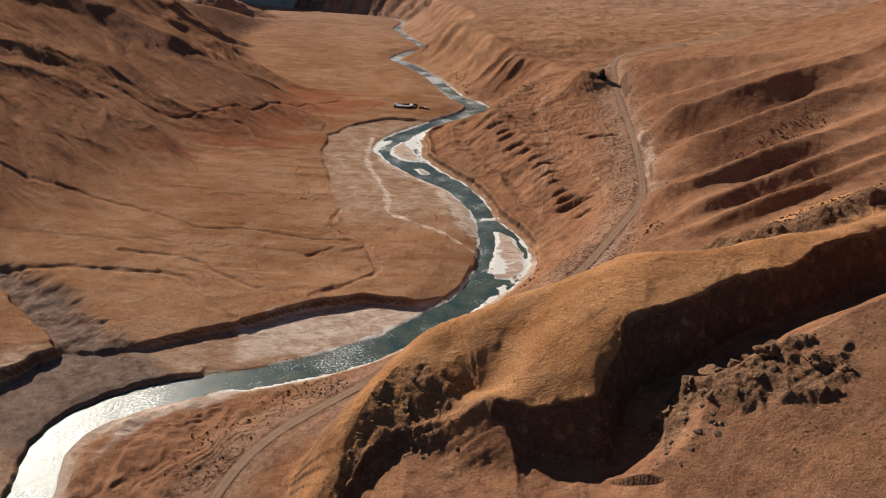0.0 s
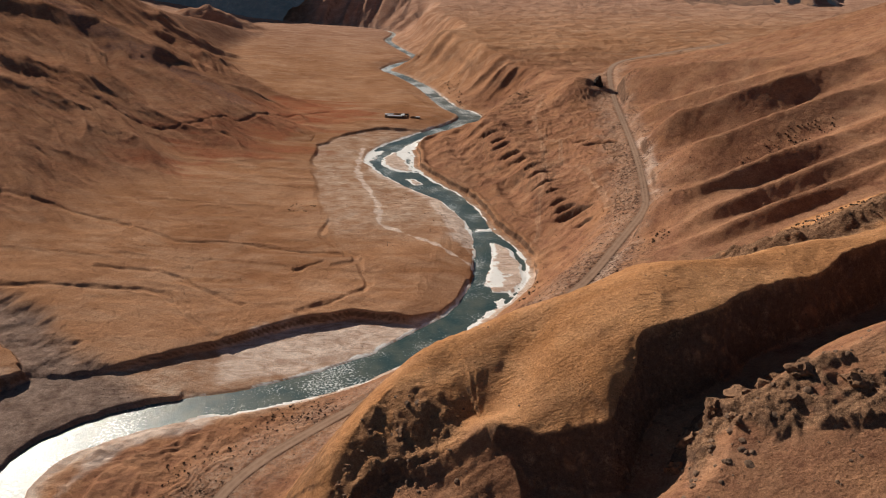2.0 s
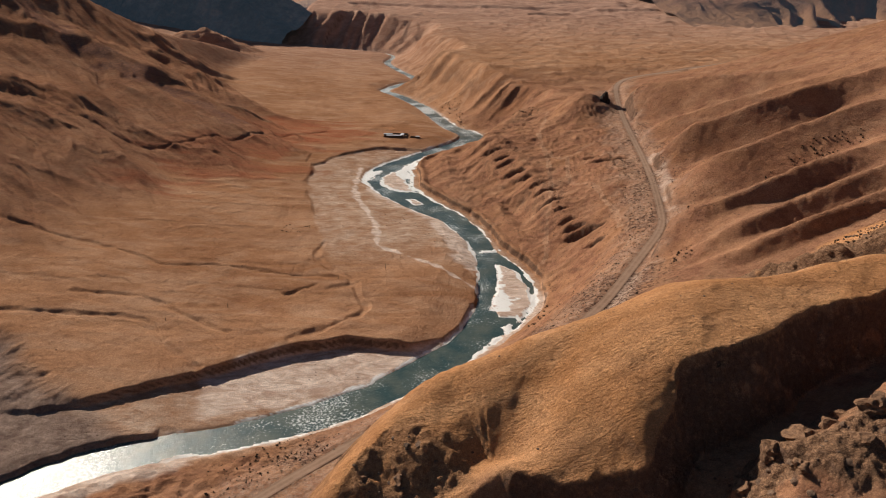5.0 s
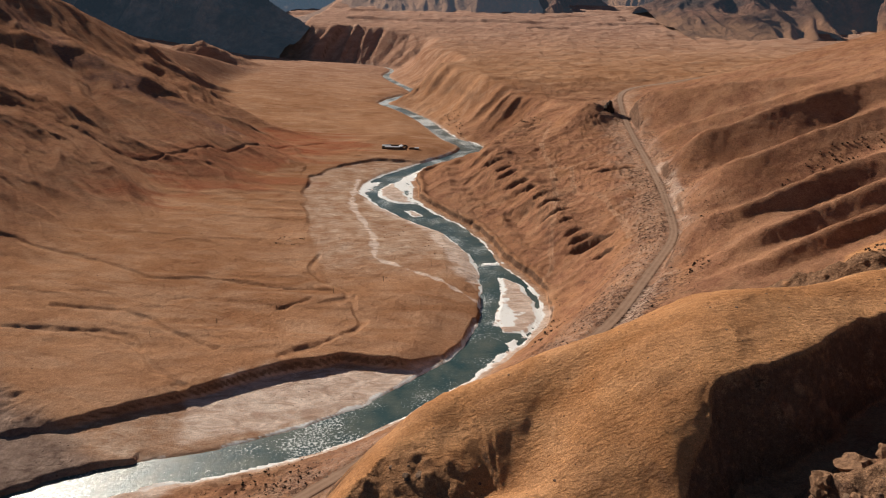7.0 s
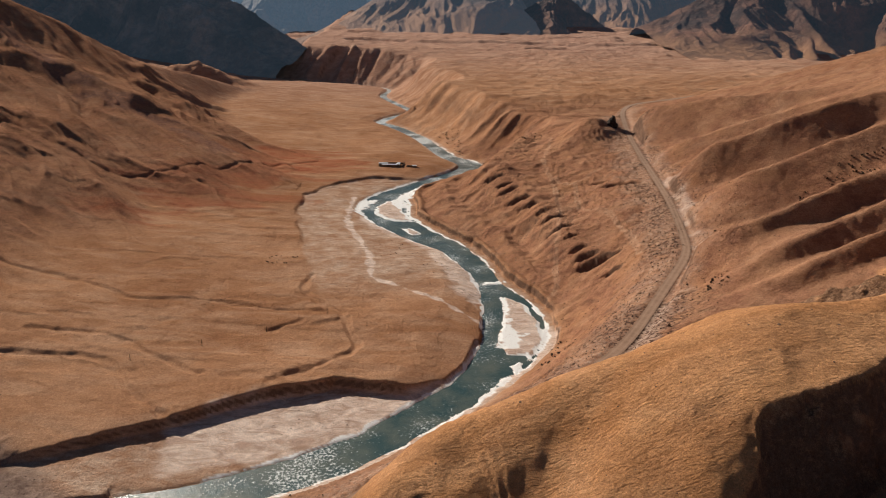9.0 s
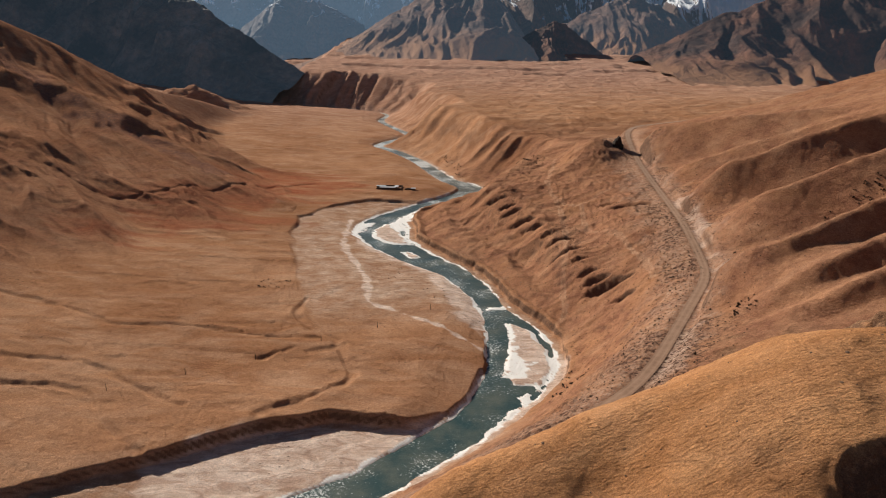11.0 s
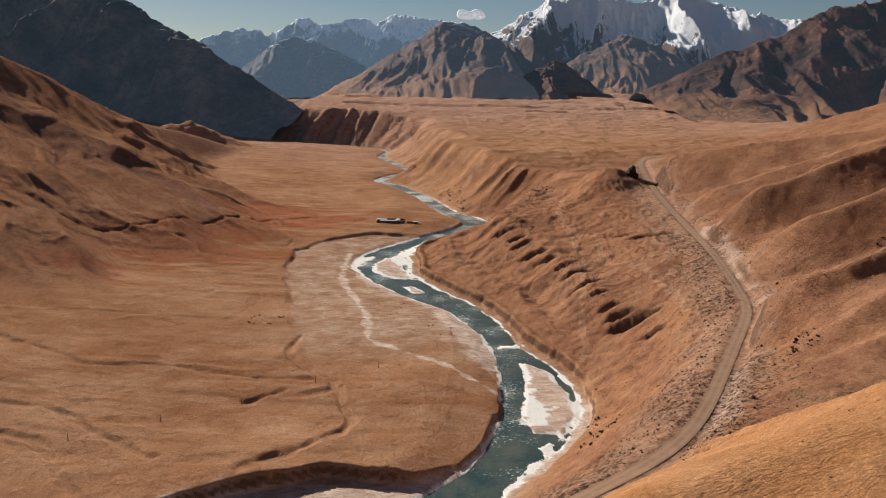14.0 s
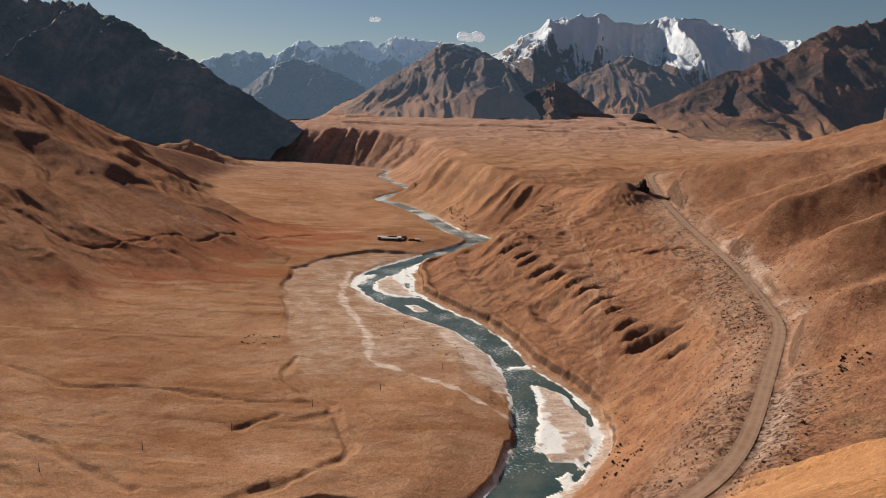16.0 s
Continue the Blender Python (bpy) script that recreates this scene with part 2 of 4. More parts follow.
def inside(ring, x, y):
    """Distance into a closed ring of points, negative outside it."""
    ring = np.array(ring, float)
    hit = np.zeros(x.shape, bool)
    best = np.full(x.shape, 1e18)
    for p, q in zip(ring, np.roll(ring, -1, 0)):
        e = q - p
        t = np.clip(((x - p[0]) * e[0] + (y - p[1]) * e[1]) / (e @ e), 0, 1)
        best = np.minimum(best, (x - p[0] - t * e[0]) ** 2 + (y - p[1] - t * e[1]) ** 2)
        if p[1] != q[1]:
            hit ^= ((p[1] > y) != (q[1] > y)) & (x < p[0] + (y - p[1]) / (q[1] - p[1]) * e[0])
    return np.where(hit, 1, -1) * np.sqrt(best)


def smoothed(rows, n=6):
    """A Catmull-Rom curve through rows of numbers."""
    rows = np.array(rows, float)
    p = np.vstack([2 * rows[0] - rows[1], rows, 2 * rows[-1] - rows[-2]])
    out = []
    for a, b, c, d in zip(p[:-3], p[1:-2], p[2:-1], p[3:]):
        for t in np.arange(n) / n:
            out.append(0.5 * (2 * b + (c - a) * t + (2 * a - 5 * b + 4 * c - d) * t * t + (3 * b - a - 3 * c + d) * t**3))
    return np.array(out + [rows[-1]])


def nearby(x, y, x0, x1, y0, y1):
    """The points within a box of the plan."""
    return np.nonzero((x > x0) & (x < x1) & (y > y0) & (y < y1))[0]


def softmax(a, b, k):
    h = np.clip(0.5 + 0.5 * (a - b) / k, 0, 1)
    return b + (a - b) * h + k * h * (1 - h)


# River, downstream: middle and half width.
RIVER = smoothed([
    (-620, 1640, 5), (-420, 1625, 4), (-260, 1592, 4), (-140, 1550, 4), (-90, 1487, 4), (-94, 1384, 6), (-68, 1290, 6), (-36, 1189, 7), (-58, 1145, 8),
    (-78, 1090, 7), (-54, 1045, 8), (-20, 964, 9), (9, 862, 9), (33, 815, 13), (30, 785, 13), (0, 748, 9), (-28, 710, 9.5),
    (-42, 675, 18), (-43, 645, 22), (-36, 614, 17), (-12, 574, 13), (10, 544, 10), (23, 510, 8), (30, 480, 8), (36, 455, 13),
    (39, 428, 16), (35, 398, 15.5), (20, 368, 10.5), (5, 347, 9), (-16, 325, 9), (-38, 305, 9), (-62, 292, 9), (-84, 282, 8),
    (-107, 276, 8), (-128, 267, 9), (-146, 255, 9), (-156, 240, 9), (-156, 222, 8), (-150, 200, 8), (-135, 150, 8), (-110, 60, 8),
    (-130, -60, 9), (-190, -200, 9),
], 4)
# Gravel road, from the near bend up the valley: middle and height.
ROAD = smoothed([
    (-60, -60, 24), (-72, 60, 16), (-82, 150, 11), (-79, 191, 12), (-70, 218, 13.5), (-54, 237, 14), (-38, 253, 14.5), (-18, 270, 17), (8, 286, 25),
    (35, 295, 34), (60, 307, 40), (81, 340, 43), (103, 378, 45), (118, 405, 46), (124, 430, 46.5), (131, 471, 50), (138, 520, 51),
    (144, 566, 51.5), (150, 640, 58), (158, 700, 66), (166, 735, 68), (190, 790, 67), (240, 850, 63), (330, 950, 60), (480, 1060, 58),
], 5)
for _ in range(10):
    ROAD[1:-1] = 0.25 * ROAD[:-2] + 0.5 * ROAD[1:-1] + 0.25 * ROAD[2:]
# Islands and bars of gravel in the river.
BARS = (
    [(-49, 648), (-40, 667), (-30, 642), (-21, 610), (-33, 611), (-45, 626)],
    [(-26, 590), (-20, 590), (-11, 577), (-18, 574)],
    [(37, 460), (46, 450), (52, 426), (51, 404), (43, 388), (32, 389), (29, 405), (34, 425)],
    [(-1, 356), (-12, 344), (-30, 327), (-24, 331), (-14, 345)],
)
# The flood bed under the scarp, and the lower gravel bar under the cut bank.
SCARP = [(18, 768), (-21, 742), (-63, 739), (-92, 716), (-111, 676), (-110, 623), (-94, 545), (-81, 505), (-77, 480), (-70, 455)]
BED = SCARP + [(-40, 445), (0, 432), (24, 430), (40, 560), (-20, 680), (40, 770)]
CUT = [(18, 400), (12, 379), (4, 361), (-14, 351), (-45, 355), (-71, 345), (-98, 329), (-123, 314), (-146, 301)]
LOWBAR = CUT + [(-165, 296), (-190, 296), (-215, 283), (-235, 262), (-260, 180), (-150, 180), (-130, 262), (-60, 285), (30, 370)]
BRANCH = smoothed([(-420, 400, 9), (-310, 372, 9), (-245, 351, 9), (-218, 337, 9), (-190, 308, 12), (-172, 284, 22), (-160, 262, 34)], 4)
SPURS = (  # crests on the hill above the road, from its foot upwards; height, near and far width
    (smoothed([(150, 672), (161, 655), (180, 633), (205, 612), (235, 590), (265, 565), (300, 535), (360, 490)], 3), 14.5, 28, 46),
    (smoothed([(150, 590), (161, 577), (186, 564), (210, 556), (245, 545), (300, 520), (360, 490)], 3), 7, 20, 20),
    (smoothed([(138, 522), (149, 512), (166, 500), (183, 496), (203, 495), (225, 498), (248, 503), (300, 512), (360, 520)], 3), 15.5, 24, 26),
    (smoothed([(132, 462), (144, 453), (162, 441), (188, 440), (212, 442), (240, 446), (300, 455), (360, 465)], 3), 12.5, 26, 26),
    (smoothed([(98, 392), (108, 385), (124, 366), (144, 370), (168, 380), (202, 391), (250, 408), (340, 440)], 3), 13, 20, 24),
    (smoothed([(100, 350), (112, 345), (130, 343), (150, 349), (170, 353), (210, 365), (300, 390)], 3), 8, 12, 14),
    (smoothed([(104, 329), (118, 327), (132, 326), (150, 329), (175, 333), (250, 350)], 3), 5, 8, 10),
)
LOBES = (  # the same on the foothills behind the plain
    (smoothed([(-600, 975), (-504, 941), (-463, 929), (-437, 925), (-405, 915)], 3), 6, 26, 50),
    (smoothed([(-560, 880), (-477, 887), (-432, 903), (-386, 893), (-350, 872), (-320, 860)], 3), 8, 34, 60),
    (smoothed([(-460, 712), (-392, 723), (-365, 732), (-335, 720)], 3), 6, 24, 45),
    (smoothed([(-440, 662), (-365, 670), (-332, 662)], 3), 4.5, 18, 32),
    (smoothed([(-420, 1150), (-381, 1050), (-362, 1042), (-340, 1046)], 3), 6, 14, 22),
    (smoothed([(-400, 1130), (-335, 1110), (-305, 1098)], 3), 7, 15, 22),
    (smoothed([(-370, 1000), (-310, 985), (-283, 972)], 3), 6, 14, 22),
)
NOTCHES = (  # hollows along the edge of the bench: x, y, half length, depth
    (45, 648, 5, 5), (46, 629, 8, 8), (52, 610, 6, 8), (55, 597, 7, 9), (60, 578, 8, 9), (66, 563, 6, 7), (71, 542, 5, 6), (77, 527, 8, 6), (78, 505, 8, 8), (80, 489, 4, 6), (82, 474, 5, 5),
    (85, 463, 6, 6), (90, 452, 10, 7), (91, 431, 5, 5), (124, 539, 11, 7), (112, 560, 6, 4), (356, 1028, 15, 9),
)
MOUNDS = ((-395, 1087, 26, 9), (-319, 1010, 20, 6), (-293, 948, 18, 5), (-346, 1095, 22, 8), (-412, 1385, 52, 36), (-300, 1060, 16, 5), (-350, 1040, 20, 6), (122, 676, 20, 13))
FOOTHILLS = (  # crests of the hills behind the plain, downwards, and the fall of their flanks
    (smoothed([(-1500, 700, 420), (-900, 850, 300), (-700, 960, 215), (-560, 1040, 166), (-508, 1085, 136), (-469, 1135, 99), (-425, 1200, 66), (-375, 1270, 44), (-330, 1330, 20)], 3), 0.40),
    (smoothed([(-1500, 560, 210), (-800, 660, 98), (-520, 722, 46), (-420, 732, 29), (-340, 740, 12)], 3), 0.30),
)
BUTTE = smoothed([(-330, 1668, 4), (-302, 1658, 26), (-284, 1650, 54), (-262, 1646, 70), (-230, 1645, 73), (-172, 1640, 73), (-118, 1625, 64), (-60, 1595, 56), (10, 1550, 52)], 4)
CREEKS = (
    smoothed([(-330, 350), (-222, 372), (-172, 372), (-148, 368), (-126, 342), (-108, 326)], 4),
    smoothed([(-62, 412), (-48, 420)], 2), smoothed([(-84, 406), (-70, 417)], 2), smoothed([(-196, 398), (-160, 395), (-128, 375), (-105, 360)], 4),
    smoothed([(-420, 520), (-260, 480), (-202, 460), (-182, 450), (-161, 438), (-128, 441), (-107, 436), (-76, 430), (-53, 430)], 4),
    smoothed([(-75, 484), (-76, 460), (-60, 436), (-51, 428), (-44, 402), (-40, 386), (-52, 368), (-72, 352)], 4),
    smoothed([(-330, 690), (-260, 660), (-214, 690), (-160, 760), (-120, 800)], 4),
)
# Shelves of ice, the pale old channel, beaches of sand and worn vehicle tracks.
FLOES = (
    [(-66, 640), (-61, 672), (-47, 673), (-50, 660), (-58, 645), (-56, 616)],
    [(-40, 668), (-30, 693), (-16, 710), (-12, 708), (-25, 669), (-21, 625), (-16, 606), (-25, 609), (-28, 642), (-37, 655)],
    [(24, 476), (27, 484), (38, 483), (36, 477)],
    [(34, 462), (35, 429), (27, 402), (31, 391), (42, 400), (44, 410), (37, 416), (38, 432), (38, 455)],
    [(20, 352), (30, 370), (43, 390), (50, 398), (46, 388), (30, 362)],
)
STRAND = smoothed([(-70, 674), (-68, 605), (-53, 551), (-43, 513), (-40, 481), (-31, 473), (-22, 465), (0, 444), (20, 421)], 3)
SAND = (
    [(-8, 550), (3, 541), (14, 520), (24, 483), (21, 439), (13, 453), (3, 492), (-6, 530)],
    [(-136, 240), (-136, 256), (-122, 264), (-96, 271), (-90, 262), (-122, 250), (-136, 222)],
    [(-106, 322), (-73, 346), (-33, 351), (-2, 350), (-23, 328), (-60, 306), (-98, 292)],
)
TRACKS = (
    smoothed([(82, 640), (82, 599), (81, 558), (75, 513), (68, 477), (66, 457), (59, 446), (51, 439)], 4),
    smoothed([(96, 578), (91, 533), (96, 515), (102, 497), (103, 476), (104, 449), (102, 429)], 4),
    smoothed([(97, 693), (82, 630), (86, 590), (95, 575), (117, 590), (140, 606)], 4),
)
# Crests: x, y, height.
# The crag in front has one more column: the fall of its far flank.
FRONT = smoothed([(330, 270, 150, 0.6), (230, 250, 124, 0.62), (160, 240, 104, 0.78), (124, 234, 98.5, 0.8), (98, 228, 95, 0.8), (70, 223, 95, 0.74), (51, 222, 88, 0.76), (38, 222, 82, 0.76),
                  (18, 221, 75, 0.92), (3, 219, 68, 1.12), (-8, 211, 64, 1.3), (-17, 203, 58, 1.5), (-25, 193, 52, 1.6), (-33, 180, 38, 1.3), (-46, 165, 20, 1.0)], 4)
# The brow over its near cliff, and the spur between the cliff's two hollows.
EDGE = smoothed([(330, 264, 149), (230, 246, 123), (158, 237, 103), (142, 233, 100.3), (128, 226, 98.3), (116.5, 219, 95.8), (98, 214, 93.8), (84, 204, 92.4), (74, 199, 90.5), (64, 197.5, 88.3),
                 (57.5, 196, 85.5), (53, 188, 80), (49.5, 182.5, 75.5), (46.8, 177, 71), (39.3, 178.5, 68), (27.8, 180, 64.6), (20.4, 183.5, 64.4), (16.2, 187.5, 64.2), (11.2, 190.5, 58.8),
                 (5.8, 187.5, 56.7), (-3, 185, 52.4), (-13.8, 185, 50), (-21.6, 181, 44), (-31, 173, 33), (-48, 158, 16)], 3)
RIB = smoothed([(18, 187, 64), (19.5, 180, 58.5), (22, 173, 54.5), (23, 165, 51), (22, 150, 48)], 3)
SWALE = smoothed([(25, 208), (18, 198), (11, 188), (8, 178), (6, 168)], 3)
BELT = smoothed([(100, 303, 54), (112, 290, 68), (124, 277, 83), (143, 271, 91), (190, 276, 110), (330, 292, 150)], 3)
GULLY = smoothed([(230, 226, 110), (150, 216, 87), (131, 208.5, 83.5), (121, 205, 82), (107, 199, 79.5), (96, 191, 78), (86, 186, 75.5), (77, 182, 72.5), (69, 179.5, 69), (63, 172.5, 63.5),
                  (57, 166, 58), (51, 163, 53), (45, 161, 50.5), (41, 150, 49), (38, 120, 45)], 4)
OUTCROP = [(60, 168), (66, 176), (76, 183), (90, 186), (100, 180), (112, 172), (114, 160), (104, 156), (92, 158), (82, 161), (72, 163), (64, 158)]
PLATEAU = [(-180, 292.5), (-190, 285.5), (-198, 271.5), (-206, 257), (-216, 238), (-240, 215), (-300, 200), (-460, 200), (-460, 400), (-310, 359), (-262, 350), (-239.5, 344), (-229, 336.5), (-205.5, 315), (-185, 295.5)]


def foreground(x, y, z):
    """The crag and the gully in front, laid over the heights z."""
    fd, fside, (fz, fs), fway = along(FRONT, x, y)
    ed, eside, (ez,), eway = along(EDGE, x, y)
    gd, gside, (gz,), gway = along(GULLY, x, y)
    close = fside < 0  # the side towards the near gully
    crag = fbm(x / 7.5, y / 7.5, 4, 95)
    bluff = fbm(x / 3.2, y / 3.2, 3, 47)
    flute = ridged(eway / 15 + 0.3 * grain(x / 12, y / 12, 44), ed / 60, 3, 97)
    past = close & (eside < 0)
    over = np.where(past, ed, -ed) + 3.0 * (flute - 0.62) + 0.8 * crag
    # the brow sags to the mean height of the edge around
    total, mean = np.zeros(x.shape), np.zeros(x.shape)
    for px, py, pz in EDGE:
        w = 1 / ((x - px) ** 2 + (y - py) ** 2 + 4.0) ** 2
        total, mean = total + w, mean + w * pz
    mean = mean / total
    u = fd / (fd + np.where(past, 0, ed) + 1e-3)
    brow = fz + (mean - fz) * u**1.8
    out = np.clip(over, 0, 1e3)
    cliff = mean - 1.8 * np.minimum(out, 10) - 1.0 * np.clip(out - 10, 0, 10) - 0.5 * np.clip(out - 20, 0, 200)
    ridge = np.where(close, np.where(past, cliff, brow - (1.8 * out) * step(0, 3, out)), fz + fs * (7.75 - np.sqrt(fd * fd + 60)))
    ridge = ridge + 0.8 * fbm(x / 15, y / 15, 3, 33)
    ridge = ridge - 4.0 * np.exp(-((along(SWALE, x, y)[0] / 9) ** 2)) * step(2, -8, over)
    # the near slope, its outcrop and the gully's floor
    lumps = fbm(x / 30, y / 30, 3, 35)
    rocky = step(-2, 3, inside(OUTCROP, x, y) + 2.5 * crag) * (gside < 0)
    flank = 4.4 + 0.388 * x + 0.268 * y + 1.2 * lumps + rocky * (4.5 * (ridged(x / 11, y / 11, 4, 46, 0.6) - 0.45) + 1.2 * crag)
    wall = np.where(gside < 0, gz + 0.95 * gd + rocky * (3.0 * ridged(x / 9, y / 9, 4, 45, 0.6) + 1.5 * crag - 1.0), gz - 0.3 * gd)
    apron = 45.8 + 0.17 * np.minimum(x, 60) - 0.62 * np.clip(-x - 10, 0, 200) + 0.05 * (y - 165) + 1.0 * lumps + 0.5 * crag
    qd, _, (qz,), _ = along(RIB, x, y)
    apron = softmax(apron, qz - 0.62 * qd + 0.5 * crag, 2.0)
    floor = softmax(np.minimum(flank, wall), apron, 3.0)
    floor = np.where(y < 120, floor - 0.25 * (120 - y), floor)
    ld, _, (lz,), _ = along(BELT, x, y)
    ridge = np.where(close, ridge, softmax(ridge, lz - 0.62 * ld + 2.0 * crag * step(25, 5, ld), 4.0))
    both = np.where(close, softmax(ridge, floor, 1.5), ridge)
    steepness = step(-1, 3, over) * step(24, 12, over) * close * step(-1.5, 2.5, ridge - floor)
    both = both + (2.0 * crag + 1.1 * bluff) * steepness
    west = step(-3, 4, inside([(-34, 172), (-30, 188), (-20, 202), (-8, 208), (2, 200), (6, 188), (-4, 180), (-20, 172)], x, y) + 3 * crag)
    both = both + west * (0.8 * crag + 0.6 * bluff)
    wild = step(-1, 3, both - z)
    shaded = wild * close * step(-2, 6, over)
    bare = np.maximum(np.maximum(steepness, 0.6 * west), rocky) * close * wild * step(-0.2, 0.2, crag + 0.45)
    belt = np.where(close, 0.0, step(20, 8, ld + 9 * crag) * (y < 330))
    return softmax(both, z, 4.0), {"wild": wild, "rocky": bare, "shaded": shaded, "belt": belt}


def land(x, y):
    """Height and the kinds of ground at points of the plan."""
    rd, rside, (rw,), rway = along(RIVER, x, y)
    dd, dside, (dz,), _ = along(ROAD, x, y)
    left = rside < 0  # which side of the river, looking downstream: the plain lies on its right
    plain = rside > 0
    wob = fbm(x / 60, y / 60, 4, 3)
    # plain, rising to the foothills
    lo = 4.7 + 0.047 * np.clip(-x - 110, 0, 900) + 0.6 * wob + 0.25 * fbm(x / 12, y / 12, 3, 9)
    lo = lo + 0.10 * np.clip(-x - 380, 0, 2000) * step(300, 800, y)
    hills = np.zeros(x.shape)
    for line, fall in FOOTHILLS:
        i = nearby(x, y, -2500, -120, line[:, 1].min() - 330, line[:, 1].max() + 330)
        if len(i):
            hd, _, (hz,), _ = along(line, x[i], y[i])
            rib = ridged((0.75 * x[i] + 0.66 * y[i]) / 46 + 0.4 * grain(x[i] / 80, y[i] / 80, 24), (0.66 * x[i] - 0.75 * y[i]) / 260, 4, 21, 0.5) - 0.62
            hd = np.sqrt(hd * hd + 200)
            near_d = np.minimum(hd, 165)
            drop = (fall + 0.15) * near_d - 0.0006 * near_d**2 + 0.20 * np.clip(hd - 165, 0, 1e4)
            fine = ridged((0.75 * x[i] + 0.66 * y[i]) / 12 + 0.4 * grain(x[i] / 30, y[i] / 30, 26), (0.66 * x[i] - 0.75 * y[i]) / 150, 3, 22, 0.5) - 0.65
            rise = hz + 6 - drop + (12 * rib + 4 * fine) * step(20, 110, hz) * step(4, 30, hd)
            hills[i] = np.maximum(hills[i], step(-6, 8, rise - lo[i]))
            lo[i] = softmax(rise, lo[i], 8.0)
    for line, tall, close, back in LOBES:
        i = nearby(x, y, line[:, 0].min() - 60, line[:, 0].max() + 60, line[:, 1].min() - 70, line[:, 1].max() + 70)
        if len(i):
            sd, sside, _, sway = along(line, x[i], y[i])
            w = np.where(sside > 0, close, back) * (1 + 0.2 * fbm(x[i] / 30, y[i] / 30, 3, 64))
            lo[i] += tall * np.clip(1 - np.sqrt(sd * sd + 9) / w, 0, 1) ** 1.2 
    # flood bed, low bar, side valley and creeks cut into the plain
    uncut = lo.copy()
    jig = 2.2 * fbm(x / 14, y / 14, 3, 31)
    bed = inside(BED, x, y) + jig
    floor = 1.0 + 0.046 * np.clip(rd - rw, 0, 55) + 0.3 * fbm(x / 18, y / 18, 3, 12) + 3.4 * step(560, 440, y)
    lo = lo + (np.minimum(floor, lo) - lo) * step(-1.5, 2.0, bed)
    bar = inside(LOWBAR, x, y) + 0.35 * jig
    lip = step(40, 4, along(CUT, x, y)[0]) * step(-150, -115, x) * step(4, -22, x)
    lo = lo + 1.1 * lip
    low = 0.6 + 0.014 * np.clip(rd - rw, 0, 50) + 0.12 * fbm(x / 9, y / 9, 3, 14) + 1.5 * step(-100, -122, x)
    lo = lo + (np.minimum(low, lo) - lo) * step(-0.9, 1.3, bar)
    bd, _, (bw,), bway = along(BRANCH, x, y)
    bf = 2.7 + 0.045 * np.clip(330 - bway, 0, 400) * 0.6 + 0.7 * fbm(x / 9, y / 9, 4, 41)
    rills = ridged(bway / 9 + 0.3 * grain(x / 9, y / 9, 16), bd / 50, 3, 18) - 0.62
    branch = step(bw + 13, bw - 3, bd + 2.0 * fbm(x / 17, y / 17, 3, 15) - 9 * rills)
    lo = lo + (np.minimum(bf, lo) - lo) * branch
    lo = np.where(rd - rw < 60, np.minimum(lo, 1.5 + 2.0 * lip + 0.15 * np.clip(rd - rw, 0, 1e4) + 0.3 * wob), lo)
    plat = inside(PLATEAU, x, y) + 0.7 * jig + 2.0 * rills
    lo = lo + (np.maximum(lo, uncut) - lo) * step(-1.2, 1.0, plat)
    creek = np.zeros(x.shape)
    for k, line in enumerate(CREEKS):
        i = nearby(x, y, line[:, 0].min() - 8, line[:, 0].max() + 8, line[:, 1].min() - 8, line[:, 1].max() + 8)
        if len(i):
            cd = along(line, x[i], y[i])[0] + 1.3 * fbm(x[i] / 9, y[i] / 9, 3, 50 + k)
            creek[i] = np.maximum(creek[i], step(3.2, 0.3, np.abs(cd)))
    lo = lo - 1.1 * creek * plain
    fold = ridged(x / 260 + 0.2 * grain(x / 50, y / 50, 12), y / 44 + 0.05 * x / 44, 3, 101, 0.55)
    lo = lo + 0.45 * step(0.60, 0.66, fold) * plain * (1 - step(-4, 2, bed)) * (1 - step(-4, 2, bar)) * step(30, 60, rd)
    for mx, my, mr, mh in MOUNDS[:-1]:
        i = nearby(x, y, mx - 4 * mr, mx + 4 * mr, my - 3 * mr, my + 3 * mr)
        if len(i):
            u, v = x[i], y[i]
            lo[i] += mh * np.exp(-(((u - mx) * 0.8) ** 2 + ((v - my) * 1.35) ** 2) / mr**2) * (0.85 + 0.2 * fbm(u / 18, v / 18, 2, 103))
    # the far side: from the river's right bank up to the road, and above it
    hang = rd - rw
    frac = np.clip(hang, 0, 1e9) / (np.clip(hang, 0, 1e9) + dd + 1e-6)
    wide = step(440, 520, y)
    shelf = 0.20 * step(0.0, 0.20, frac) + 0.45 * step(0.20, 0.44, frac) + 0.33 * step(0.40, 1.0, frac)
    ramp = 0.06 * step(0.0, 0.05, frac) + 0.94 * step(0.05, 1.0, frac) ** 0.85
    near = step(330, 270, y)
    terrace = 0.14 * step(0.0, 0.10, frac) + 0.28 * step(0.27, 0.33, frac) + 0.58 * step(0.33, 1.0, frac)
    share = shelf * wide + ramp * (1 - wide)
    share = share + (terrace - share) * near
    below = dz * share
    tilt = np.interp(y, [-200, 240, 330, 550, 700, 760, 800, 860, 3000], [0.08, 0.10, 0.42, 0.42, 0.29, 0.19, 0.10, 0.015, 0.004])
    above = dz + tilt * np.minimum(dd, 330)
    # which side of the road: its right is the hill
    up = dside > 0
    hi = np.where(up, above, below)
    # terrace edge beyond the road's pass: a flat shelf over the river
    ed = np.clip(hang - 4, 0, 1e9)
